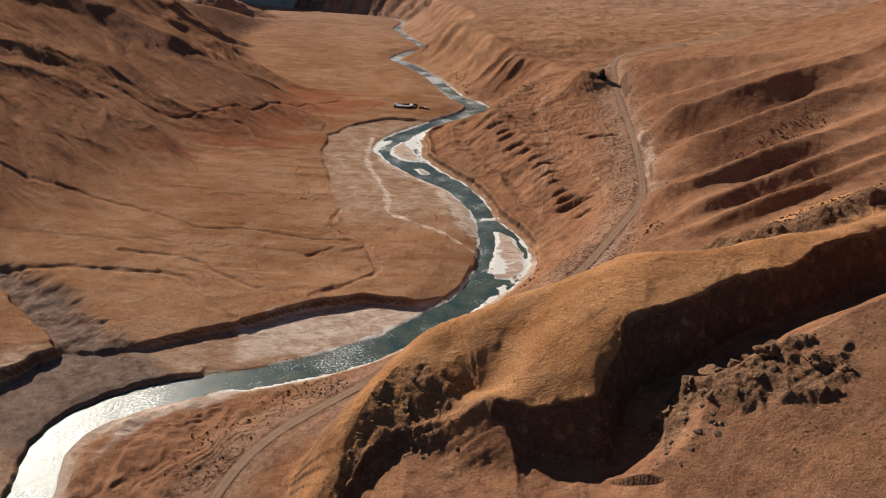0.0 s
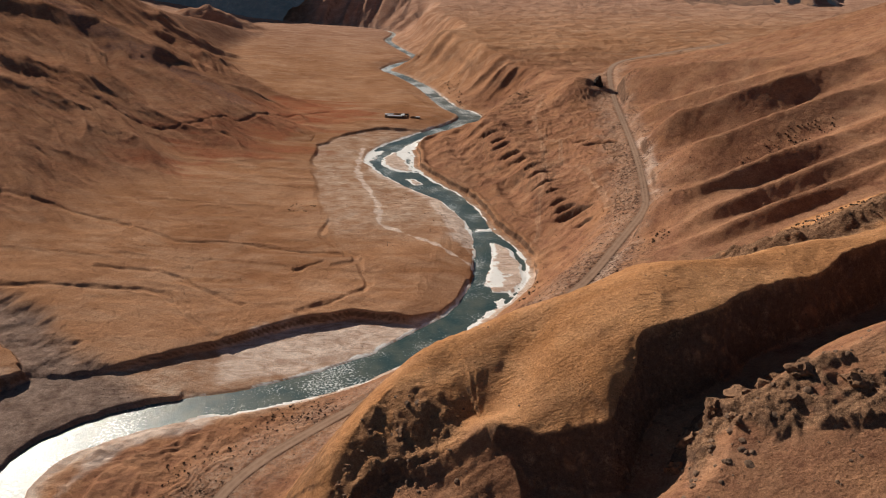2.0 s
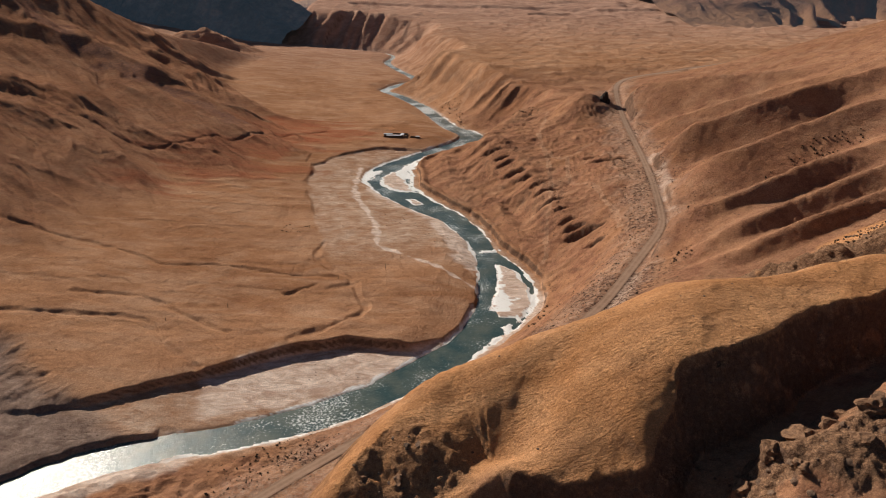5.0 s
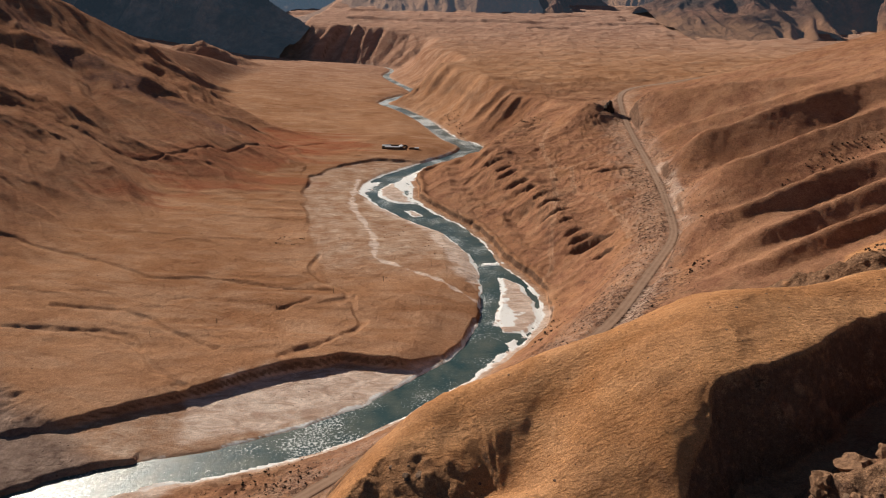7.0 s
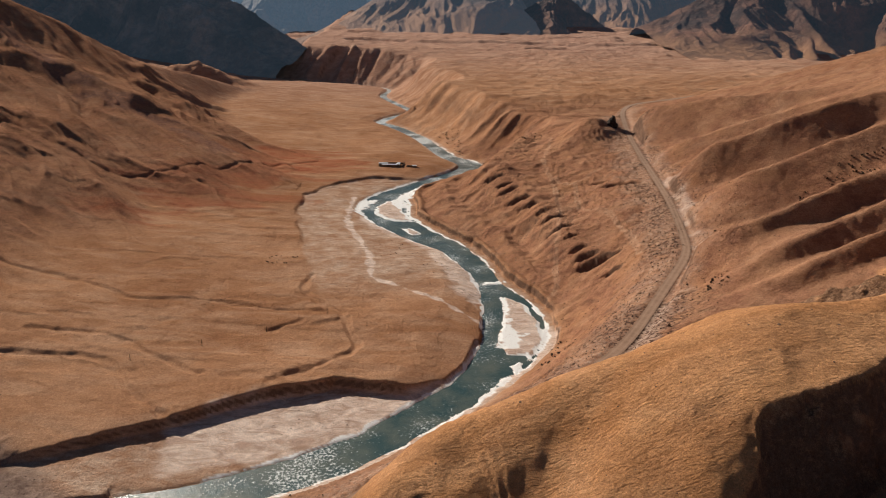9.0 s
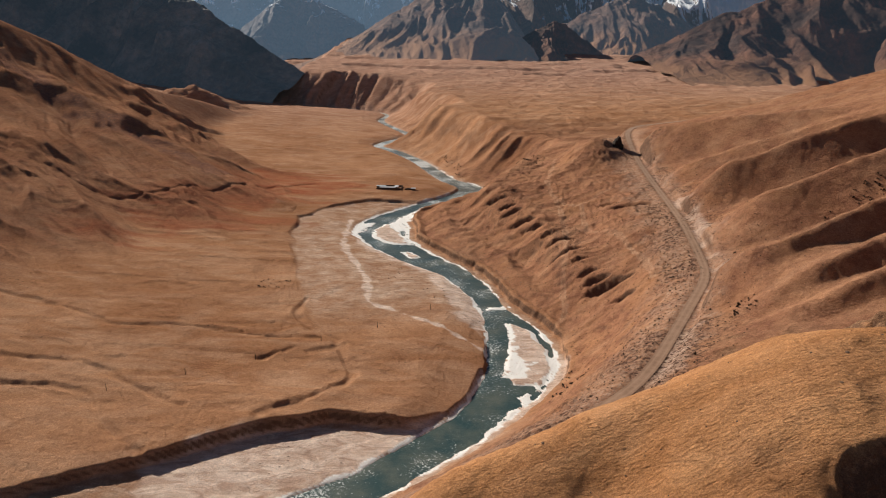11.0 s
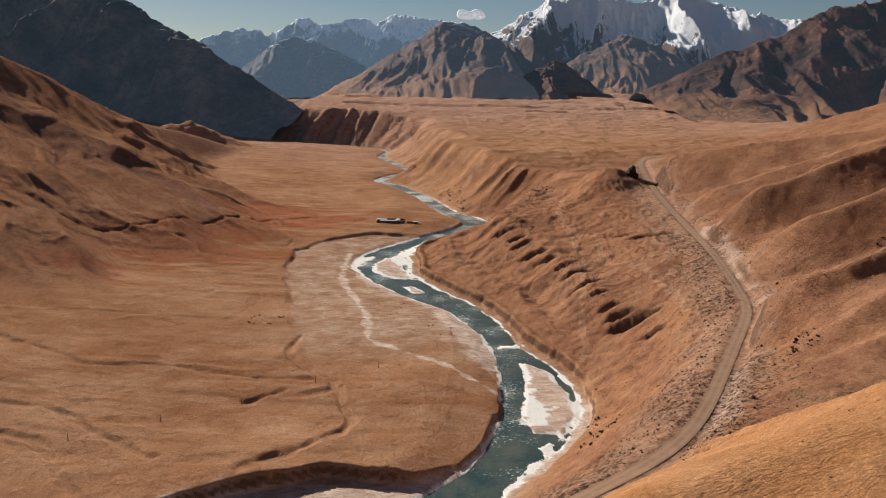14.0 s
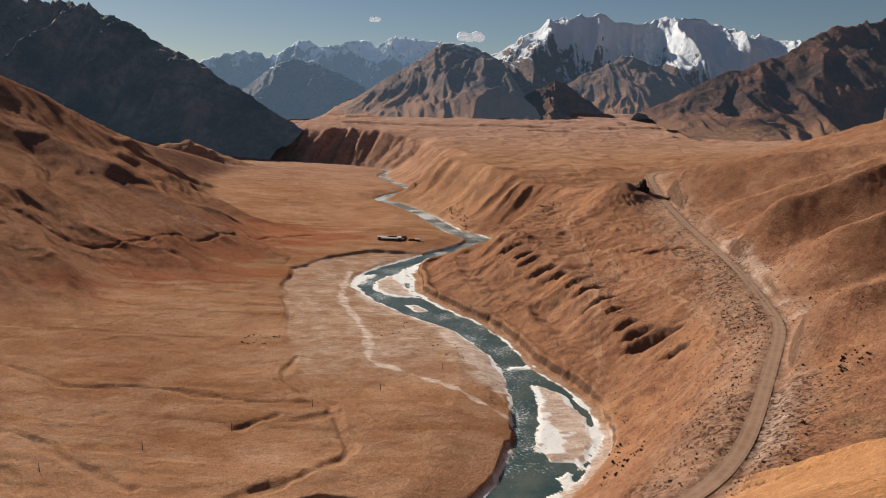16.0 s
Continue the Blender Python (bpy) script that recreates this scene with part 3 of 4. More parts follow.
    brow = np.interp(y, [700, 780, 870, 960, 1360, 1600], [62, 74, 66, 66, 72, 90])
    high = np.interp(y, [700, 780, 870, 960, 1360, 1600, 3300], [64, 51, 47, 53, 52, 60, 74])
    high = 8 + (high - 8) * np.maximum(step(-345, -285, x), step(1500, 1350, y))
    gorge = ridged(rway / 34 + 0.3 * grain(x / 60, y / 60, 2), ed / 300, 4, 17)
    gt = np.clip(ed / (brow * (0.92 + 0.25 * (1 - gorge))), 0, 1)
    mesa = 1.5 + high * (0.10 * step(0, 0.2, gt) + 0.9 * step(0.12, 1.0, gt) ** 1.1) + 1.6 * fbm(x / 120, y / 120, 4, 6) * step(0.8, 1, gt)
    mesa = mesa + 8 * (ridged(x / 480, y / 130, 4, 27) - 0.62) * step(1350, 1800, y) + 5 * step(0.0, 0.16, fbm(x / 330 + 3, y / 120, 4, 28)) * step(1500, 1650, y) + 0.052 * np.clip(y - 1650, 0, 1100)
    far = step(660, 800, y + 0.25 * np.clip(x - 150, -1e3, 0))
    hi = hi + (np.where(up, np.maximum(hi, mesa), mesa) - hi) * far
    i = nearby(x, y, -480, 200, 1380, 1900)
    if len(i):
        td, _, (tz,), tway = along(BUTTE, x[i], y[i])
        flutes = ridged(tway / 38 + 0.35 * grain(x[i] / 24, y[i] / 24, 28), td / 160, 4, 29, 0.5)
        hi[i] = softmax(tz + 4 - 0.39 * np.clip(td - 6 - 60 * (flutes - 0.62), 0, 1e3) - 0.06 * td, hi[i], 5.0)
    # gullies and spurs of the hill above and below the road
    for line, tall, close, back in SPURS:
        i = nearby(x, y, 60, line[:, 0].max() + 60, line[:, 1].min() - 60, line[:, 1].max() + 60)
        if len(i):
            sd, sside, _, sway = along(line, x[i], y[i])
            w = np.where(sside > 0, close, back) * (1 + 0.15 * fbm(x[i] / 40, y[i] / 40, 2, 63))
            hi[i] += 1.35 * tall * np.clip(1 - np.sqrt(sd * sd + 2) / w, 0, 1) ** 1.25 * step(0, 34, sway) * (1 - 0.75 * step(60, 180, sway)) * up[i]
    spur = ridged((0.25 * x + 0.97 * y) / 40 + 0.25 * grain(x / 90, y / 90, 4), (0.97 * x - 0.25 * y) / 260, 3, 61, 0.42) - 0.62
    hi = hi + 2.0 * spur * step(8, 75, dd) * up * step(860, 720, y) * step(240, 330, y)
    rill = ridged((0.9 * x + 0.44 * y) / 13 + 0.4 * grain(x / 30, y / 30, 4), (-0.44 * x + 0.9 * y) / 60, 3, 71) - 0.65
    hi = hi + 0.9 * rill * step(6, 40, dd) * up * step(900, 700, y)
    cutm = step(0.17, 0.30, frac) * step(0.75, 0.45, frac) * wide * (1 - far) * (~up)
    hi = hi - cutm * 5 * (1 - ridged((0.35 * x + 0.94 * y) / 26 + 0.35 * grain(x / 25, y / 25, 7), (0.94 * x - 0.35 * y) / 120, 3, 81)) * 1.3
    for nx, ny, nr, deep in NOTCHES:
        i = nearby(x, y, nx - 3 * nr, nx + 3 * nr, ny - 3 * nr, ny + 3 * nr)
        if len(i):
            u, v = x[i], y[i]
            ex, ey = 0.45 * (u - nx) + 0.89 * (v - ny), 0.89 * (u - nx) - 0.45 * (v - ny)
            wedge = np.clip(0.55 - 0.25 * ey / nr, 0.15, 1.0)
            q = np.where(ey > 0, ey / (0.9 * nr), ey / (1.7 * nr)) ** 2 + np.abs(ex / (0.62 * wedge * nr)) + 0.22 * fbm(u / 3.5, v / 3.5, 3, 65)
            hi[i] -= 1.15 * deep * np.clip(1.05 - q, 0, 0.7)
    mx, my, mr, mh = MOUNDS[-1]
    hi = hi + mh * np.exp(-((x - mx) ** 2 + ((y - my) * 0.8) ** 2) / mr**2)
    hi = hi + np.where(up, 0.45, 1.1) * fbm(x / 16, y / 16, 4, 23) * step(3, 20, dd)
    tier = fbm(x / 34, y / 34, 3, 84) * 3.0 + 0.13 * hang  # trodden tiers and small scarps on the bench
    hi = hi + np.where(up, 0.0, 1.5) * (step(0.15, 0.85, tier - np.floor(tier)) - (tier - np.floor(tier))) * step(6, 16, dd) * step(8, 20, hang) * (1 - far)
    hi = hi + np.where(up, 0.10, 0.3) * fbm(x / 4.5, y / 4.5, 3, 85) * step(3, 12, dd) * (1 - far)
    hi = hi + 1.6 * (ridged((0.3 * x + 0.95 * y) / 9 + 0.4 * grain(x / 14, y / 14, 8), (0.95 * x - 0.3 * y) / 46, 3, 83, 0.55) - 0.66) * step(0.20, 0.32, frac) * step(0.95, 0.6, frac) * step(420, 480, y) * (~up) * (1 - far)
    # bank of the right shore: a low cliff
    jag = hang + 1.6 * fbm(x / 7, y / 7, 3, 25)
    stretch = step(420, 450, y) * step(760, 720, y)
    hi = hi * step(0.0, 5.0, hang) + 0.15
    hi = hi + (np.maximum(hi, 5.2) * step(4.6, 7.0, jag) + 0.3 - hi) * stretch * step(14, 8, hang) + 0.0
    z = np.where(plain, lo, hi)
    # crag and gully in front
    front = {key: np.zeros(x.shape) for key in ("wild", "rocky", "shaded", "belt")}
    i = nearby(x, y, -130, 1e4, -1e4, 380)
    if len(i):
        z[i], found = foreground(x[i], y[i], z[i])
        for key in front:
            front[key][i] = found[key]
    wild = front["wild"]
    # road bench
    bench = step(7.5, 3.2, dd)
    z = z + (dz - z) * bench
    # channel, bars and islands
    bars = np.full(x.shape, -1e9)
    for ring in BARS:
        bars = np.maximum(bars, inside(ring, x, y))
    wet = rw - rd + 0.9 * fbm(x / 8, y / 8, 3, 77)
    dry = np.maximum(-wet, bars + 0.8 * fbm(x / 5, y / 5, 3, 78))
    shore = np.clip(0.35 * dry + 0.05, -1.4, 0.55)
    beach = np.where(plain & ((bed > -1) | (bar > -1)) & (x > -112), 0.2 + 0.28 * np.clip(dry, 0, 1e3), 0.3 + 1.6 * np.clip(dry, 0, 1e3))
    beach = np.where(plain, beach, 0.2 + 0.16 * np.clip(dry, 0, 1e3) + np.where(y > 1350, 0.66 * np.clip(dry - 4.5 + 46 * (gorge - 0.62), 0, 1e3), 2.2 * np.clip(dry - 4.5, 0, 1e3)))
    # ice: a thin broken rim, with wide shelves in the bends
    loose = fbm(x / 13, y / 13, 4, 66)
    shelf_in = np.clip(0.25 + 1.5 * loose + 2.4 * step(585, 620, y) * step(740, 690, y) + 0.4 * step(400, 340, y) * step(-60, -30, x), 0.0, 4.5)
    shelf_out = np.clip(0.65 + 1.2 * fbm(x / 10, y / 10, 4, 67), 0.0, 1.8)
    white = np.maximum(step(-0.25, 0.25, dry + shelf_in), 0) * step(shelf_out + 0.4, shelf_out, dry) * (shelf_in + shelf_out > 0.45)
    floe = np.full(x.shape, -1e9)
    for ring in FLOES:
        floe = np.maximum(floe, inside(ring, x, y))
    floe = step(-0.3, 0.6, floe - 0.6 + 2.8 * fbm(x / 4.5, y / 4.5, 4, 79))
    ice = np.maximum(white * (hang < 9) * step(-112, -92, x), floe) * step(1000, 850, y)
    shore = np.where(ice > 0.3, np.maximum(shore, 0.16 + 0.10 * fbm(x / 2, y / 2, 2, 80)), shore)
    z = np.where(wet > 0, shore, np.maximum(np.minimum(z, beach), 0.12))
    fine = 0.10 * fbm(x / 2.2, y / 2.2, 3, 88)
    z = z + fine * step(0.5, 2.5, z)
    kinds = {}
    kinds["ice"] = ice
    kinds["gravel"] = np.clip(np.maximum.reduce([step(-1, 3, bed) * step(430, 500, y) * plain, step(-1, 2, bar) * plain, step(6 + 5 * (y < 345), 1, dry) * 0.95 * (1 - plain * (y < 448) * (bar < -1)), step(-1, 1, bars)]), 0, 1)
    pd = along(STRAND, x, y)[0] - 0.7 * step(470, 520, y)
    kinds["pale"] = np.maximum(step(2.2, 0.6, pd + 1.6 * fbm(x / 7, y / 7, 3, 68)), step(9, 3, dry + 2 * fbm(x / 12, y / 12, 3, 69)) * (dry > 0) * plain * (y < 620) * (x > -60) * ((y > 448) | (bar > -1)))
    kinds["pale"] = np.maximum(kinds["pale"], step(6, 2, dry + 1.5 * fbm(x / 14, y / 14, 2, 73)) * (~plain) * (dry > 0) * (y < 420) * 0.7)
    sand = step(-3, 3, np.maximum(inside(SAND[0], x, y), np.maximum(inside(SAND[1], x, y), inside(SAND[2], x, y))) + 3 * fbm(x / 11, y / 11, 4, 74))
    kinds["pale"] = np.maximum(kinds["pale"], 0.9 * sand * (dry > 0))
    kinds["pale"] = np.maximum(kinds["pale"], 0.5 * step(11, 7, dd + 3 * fbm(x / 7, y / 7, 3, 75)) * up * step(290, 330, y) * step(640, 560, y) * step(-0.2, 0.3, fbm(x / 18, y / 18, 3, 76)))
    kinds["pale"] = np.maximum(kinds["pale"], 0.9 * step(-1, 0.5, bars))
    td = np.full(x.shape, 1e9)
    for line in TRACKS:
        td = np.minimum(td, along(line, x, y)[0])
    td = np.abs(td + 0.5 * fbm(x / 9, y / 9, 2, 77))
    kinds["track"] = np.maximum(step(0.5, 0.2, np.abs(td - 1.0)), 0.5 * step(1.6, 0.8, td)) * step(0.9, 0.2, bench)
    band = along([(-520, 960), (-398, 883), (-318, 835), (-211, 773)], x, y)[0]
    kinds["stony"] = step(22, 6, band + 13 * fbm(x / 40, y / 14, 4, 70))
    kinds["silt"] = branch * plain * step(1, -2, plat)
    # painted haze sets in with distance up the valley
    kinds["far_haze"] = step(950, 1900, y)
    kinds["rust"] = step(-10, 12, inside([(-250, 574), (-223, 600), (-240, 660), (-267, 666), (-209, 709), (-214, 783), (-185, 850), (-90, 835), (-60, 790), (-93, 761), (-135, 690), (-125, 640), (-160, 600), (-177, 570)], x, y) - 4 + 30 * fbm(x / 90, y / 16, 4, 55)) * plain
    kinds["wild"] = np.maximum(front["belt"] * step(-3, 2, z - 50), front["rocky"])
    kinds["gold"] = np.maximum(step(-4, 6, hang - 6) * (~plain) * step(1.2, -0.3, fbm(x / 45, y / 45, 3, 99) + 0.9 * step(420, 480, y) * (~up)), wild * step(1200, 900, y)) * step(900, 700, y) * np.where(wild > 0.5, 1.0, np.where(up, 0.1, 0.3))
    # red-brown soil of the slopes; on the foothills it also paints their shade
    kinds["russet_shade"] = np.maximum((~plain) * (~up) * (1 - wild) * step(4, 12, hang) * step(1000, 800, y), np.maximum(0.9 * hills * plain, 1.0 * up * (~plain) * step(900, 720, y) * (1 - wild)))
    # the crag's shaded near side is painted darker: more red-brown, less gold
    near_shade = front["shaded"]
    kinds["russet_shade"] = np.maximum(kinds["russet_shade"], near_shade)
    kinds["gold"] = kinds["gold"] * (1 - 0.8 * near_shade)
    kinds["verge"] = 0.7 * step(17, 5, dd * np.where(up, 1.0, 0.62) + 4 * fbm(x / 9, y / 9, 3, 58))
    kinds["scrub"] = step(0.02, 0.35, fbm(x / 26, y / 26, 4, 57)) * (~plain) * (1 - step(60, 75, dz) * 0) * np.maximum(step(34, 8, dd), 0.5 * cutm)
    return z, kinds


# ---- mesh helpers ----
def sheet(name, verts, quads, material, masks=None, smooth=True):
    me = bpy.data.meshes.new(name)
    me.vertices.add(len(verts))
    me.vertices.foreach_set("co", np.asarray(verts, np.float32).ravel())
    quads = np.asarray(quads, np.int32)
    me.loops.add(quads.size)
    me.loops.foreach_set("vertex_index", quads.ravel())
    me.polygons.add(len(quads))
    me.polygons.foreach_set("loop_start", np.arange(0, quads.size, quads.shape[1], dtype=np.int32))
    me.update(calc_edges=True)
    me.polygons.foreach_set("use_smooth", np.full(len(quads), smooth))
    for key, v in (masks or {}).items():
        me.attributes.new(key, "FLOAT", "POINT").data.foreach_set("value", np.asarray(v, np.float32).ravel())
    me.materials.append(material)
    me.validate()
    return new(name, me)


def grid_quads(rows, cols, wrap=False):
    i = np.arange(rows - 1)[:, None] * cols + np.arange(cols if wrap else cols - 1)[None, :]
    j = np.arange(rows - 1)[:, None] * cols + (np.arange(cols if wrap else cols - 1)[None, :] + 1) % cols
    return np.stack([i, j, j + cols, i + cols], -1).reshape(-1, 4)


# ---- ground: one sheet from under the drone to the horizon ----
def spokes():
    a = np.linspace(-36, 36, 860)
    b = np.linspace(36, 60, 60)[1:]
    c = np.linspace(60, 300, 110)[1:-1]
    return np.radians(np.concatenate([-b[::-1], a, b, c]))


radii = np.concatenate([[0.5], np.linspace(6, 190, 45), 200 * np.exp(np.linspace(0, math.log(5), 760)), 1000 * np.exp(np.linspace(0, math.log(3.25), 260)[1:])])
turn, radius = np.meshgrid(spokes(), radii)
gx, gy = radius * np.sin(turn), radius * np.cos(turn) - 100
gz, kinds = np.zeros(gx.shape), {}
for rows in np.array_split(np.arange(gx.shape[0]), 12):
    for cols in np.array_split(np.arange(gx.shape[1]), 8):
        box_at = np.ix_(rows, cols)
        part_z, part_kinds = land(gx[box_at].ravel(), gy[box_at].ravel())
        gz[box_at] = part_z.reshape(len(rows), len(cols))
        for key, v in part_kinds.items():
            kinds.setdefault(key, np.zeros(gx.shape))[box_at] = v.reshape(len(rows), len(cols))
verts = np.stack([gx.ravel(), gy.ravel(), gz.ravel()], -1) * U
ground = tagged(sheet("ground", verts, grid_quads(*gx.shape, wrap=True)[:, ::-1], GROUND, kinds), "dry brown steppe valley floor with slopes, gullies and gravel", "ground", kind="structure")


def ribbon(name, line, half, z, material, across, masks=None):
    """A strip along rows (x, y, ...) in plan units, with that many points across."""
    line = np.array(line)
    d = np.gradient(line[:, :2], axis=0)
    d /= np.linalg.norm(d, axis=1)[:, None]
    off = np.linspace(-1, 1, across)
    x = line[:, :1] + d[:, 1:] * off * half[:, None]
    y = line[:, 1:2] - d[:, :1] * off * half[:, None]
    zz = z[:, None] * np.ones(across)
    v = np.stack([x, y, zz], -1).reshape(-1, 3) * U
    return sheet(name, v, grid_quads(len(line), across)[:, ::-1], material, masks and {k: np.tile(f(off), len(line)) for k, f in masks.items()})


river_line = smoothed(RIVER, 3)
river = tagged(ribbon("river", river_line, river_line[:, 2] + 2.5, np.zeros(len(river_line)), WATER, 7), "shallow teal mountain river with rippled glinting water", "river", kind="structure")
road_line = smoothed(ROAD, 4)
road = tagged(ribbon("road", road_line, np.full(len(road_line), 2.1), road_line[:, 2] + 0.12, ROADWAY, 9, {"rut": lambda o: np.exp(-((np.abs(o) - 0.42) / 0.16) ** 2)}),
              "pale winding gravel road along the hillside", "road", kind="structure")


# ---- mountains round the valley's head ----
def mountain(name, label, crest, near_run, far_run, material, base=40.0, seed=1, cols=220, rows=90, gully=1.0, hollow=1.55, taper=0.0):
    """A ridge along rows (x, y, height), in plan units, with fluted flanks that run down to the base."""
    c = smoothed(crest, 12)
    way = np.concatenate([[0], np.cumsum(np.hypot(*np.diff(c[:, :2], axis=0).T))])
    s = np.linspace(0, way[-1], cols)
    cx, cy, cz = (np.interp(s, way, c[:, k]) for k in range(3))
    d = np.stack([np.gradient(cx), np.gradient(cy)], -1)
    d /= np.linalg.norm(d, axis=1)[:, None]
    v = np.concatenate([-np.linspace(1, 0, rows // 3)[:-1], np.linspace(0, 1, rows)])[:, None]
    run = np.where(v < 0, far_run, near_run)
    run = run * (1 - taper + taper * (cz - base) / (cz.max() - base))
    x = cx + d[:, 1] * v * run
    y = cy - d[:, 0] * v * run
    t = np.abs(v)
    warp = fbm(x / (0.5 * near_run), y / (0.5 * near_run), 3, seed)
    flute = ridged(s / (0.36 * near_run) + 0.45 * warp, t * 0.8 + 0 * s, 3, seed + 5, 0.40)
    rib = ridged(s / (0.12 * near_run) + 0.7 * warp + 0.8 * t, t * 1.6 + 0 * s, 3, seed + 7, 0.5)
    crease = ridged(s / (0.04 * near_run) + 1.2 * warp - 0.9 * t, t * 3.5 + 0 * s, 3, seed + 8, 0.5)
    body = (1 - t) ** (hollow - 0.35 * flute)
    tall = cz - base
    middle = np.sin(np.pi * np.clip(t, 0, 1)) ** 0.8
    z = base + tall * body + gully * tall * middle * (0.62 * (flute - 0.66) + 0.22 * (rib - 0.62) + 0.075 * (crease - 0.62))
    z = z + tall * (0.10 * (ridged(x / (0.10 * near_run), y / (0.10 * near_run), 4, seed + 9) - 0.6) + 0.05 * (rib - 0.6)) * (1 - t) ** 2.5
    z = np.where(t > 0.985, base - 12, z)
    vv = np.stack([x, y, z], -1).reshape(-1, 3) * U
    return tagged(sheet(name, vv, grid_quads(*x.shape), material), label, "mountain", "mountains at the head of the valley")


APRON = (0.30, 0.155, 0.08)
# the haze values paint the air before each range into its material
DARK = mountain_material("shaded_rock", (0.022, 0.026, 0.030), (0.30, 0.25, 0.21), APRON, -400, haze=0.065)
HAZED = mountain_material("far_hazed_rock", (0.14, 0.12, 0.12), (0.24, 0.20, 0.19), APRON, 130, 670, 760, haze=0.26)
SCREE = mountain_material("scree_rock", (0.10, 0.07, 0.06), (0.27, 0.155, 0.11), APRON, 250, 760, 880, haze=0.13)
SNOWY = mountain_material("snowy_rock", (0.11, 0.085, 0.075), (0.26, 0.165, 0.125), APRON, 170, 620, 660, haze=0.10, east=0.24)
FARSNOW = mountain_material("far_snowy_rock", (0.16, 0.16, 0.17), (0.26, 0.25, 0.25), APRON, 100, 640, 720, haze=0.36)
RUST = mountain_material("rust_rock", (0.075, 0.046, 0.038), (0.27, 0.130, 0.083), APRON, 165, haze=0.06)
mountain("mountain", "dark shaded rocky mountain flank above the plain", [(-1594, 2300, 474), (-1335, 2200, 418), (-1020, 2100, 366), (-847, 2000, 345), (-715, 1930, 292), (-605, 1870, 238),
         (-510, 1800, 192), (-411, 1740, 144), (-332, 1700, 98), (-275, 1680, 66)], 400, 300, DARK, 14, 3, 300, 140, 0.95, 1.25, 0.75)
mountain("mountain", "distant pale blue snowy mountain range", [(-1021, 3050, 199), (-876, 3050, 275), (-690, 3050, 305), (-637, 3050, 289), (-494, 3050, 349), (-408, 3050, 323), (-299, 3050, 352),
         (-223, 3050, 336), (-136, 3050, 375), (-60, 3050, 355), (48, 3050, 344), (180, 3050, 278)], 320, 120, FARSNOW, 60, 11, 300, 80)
mountain("mountain", "hazy blue pyramid mountain with thin snow", [(-753, 2850, 97), (-668, 2850, 178), (-503, 2850, 269), (-342, 2850, 218), (-220, 2850, 153), (-138, 2850, 84)], 330, 150, HAZED, 60, 13)
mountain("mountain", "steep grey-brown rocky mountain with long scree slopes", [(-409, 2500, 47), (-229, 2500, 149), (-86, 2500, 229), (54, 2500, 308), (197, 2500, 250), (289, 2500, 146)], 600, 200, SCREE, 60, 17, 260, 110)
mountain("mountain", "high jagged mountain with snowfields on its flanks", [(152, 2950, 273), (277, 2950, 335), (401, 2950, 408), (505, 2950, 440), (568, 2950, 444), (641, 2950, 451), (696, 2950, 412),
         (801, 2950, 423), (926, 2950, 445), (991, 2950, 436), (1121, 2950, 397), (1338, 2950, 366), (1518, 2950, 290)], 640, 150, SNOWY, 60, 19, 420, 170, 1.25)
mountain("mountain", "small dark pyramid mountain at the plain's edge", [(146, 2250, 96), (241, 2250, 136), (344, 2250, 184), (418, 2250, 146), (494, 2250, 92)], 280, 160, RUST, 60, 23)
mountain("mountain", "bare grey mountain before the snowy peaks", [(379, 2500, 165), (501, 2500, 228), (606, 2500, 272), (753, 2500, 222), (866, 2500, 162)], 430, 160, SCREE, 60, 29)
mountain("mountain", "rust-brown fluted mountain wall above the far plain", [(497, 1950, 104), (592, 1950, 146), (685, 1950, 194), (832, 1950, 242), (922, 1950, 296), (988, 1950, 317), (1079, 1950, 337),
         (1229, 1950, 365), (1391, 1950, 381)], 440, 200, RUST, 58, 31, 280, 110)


# ---- things ----
rng = random.Random(7)


def part(name, bm, material, parent=None, label=""):
    """Links a bmesh as one mesh object, under a thing or a part."""
    me = bpy.data.meshes.new(name)
    bm.to_mesh(me)
    bm.free()
    me.materials.append(material)
    ob = new(name, me)
    if parent:
        ob.parent = parent
    return tagged(ob, label)


def plain_material(name, a, b, scale=2.0, rough=0.85, bump=0.05):
    n = Nodes(name)
    shade = n.add("ObjectInfo").outputs["Random"]
    c = n.mix(n.span(n.noise(scale, 5, 0.65), 0.35, 0.65), a, b)
    c = n.mix(n.span(shade, 0, 1, 0, 0.35), c, n.mix(1.0, c, (0.55, 0.52, 0.5), "MULTIPLY"))
    return n.done(c, rough, n.bump(n.noise(scale * 2.5, 5, 0.7), bump), Specular_IOR_Level=0.25)


STONE = plain_material("brown_stone", (0.10, 0.058, 0.038), (0.27, 0.165, 0.105), 0.9, 0.9, 0.25)
CRAGROCK = plain_material("crag_rock", (0.13, 0.068, 0.040), (0.33, 0.18, 0.10), 0.6, 0.95, 0.6)
CUTSHADE = plain_material("cut_shade", (0.025, 0.018, 0.015), (0.07, 0.046, 0.034), 0.4, 0.95, 0.6)
TWIG = plain_material("dry_scrub", (0.030, 0.020, 0.014), (0.085, 0.052, 0.033), 3.0, 0.95, 0.1)
TIMBER = plain_material("weathered_wood", (0.06, 0.042, 0.03), (0.13, 0.095, 0.07), 3.0, 0.9, 0.03)
MUDWALL = plain_material("mud_brick", (0.10, 0.062, 0.042), (0.19, 0.12, 0.08), 1.2, 0.95, 0.1)
ROOFTIN = plain_material("pale_tin_roof", (0.62, 0.64, 0.66), (0.78, 0.79, 0.80), 0.8, 0.45, 0.02)
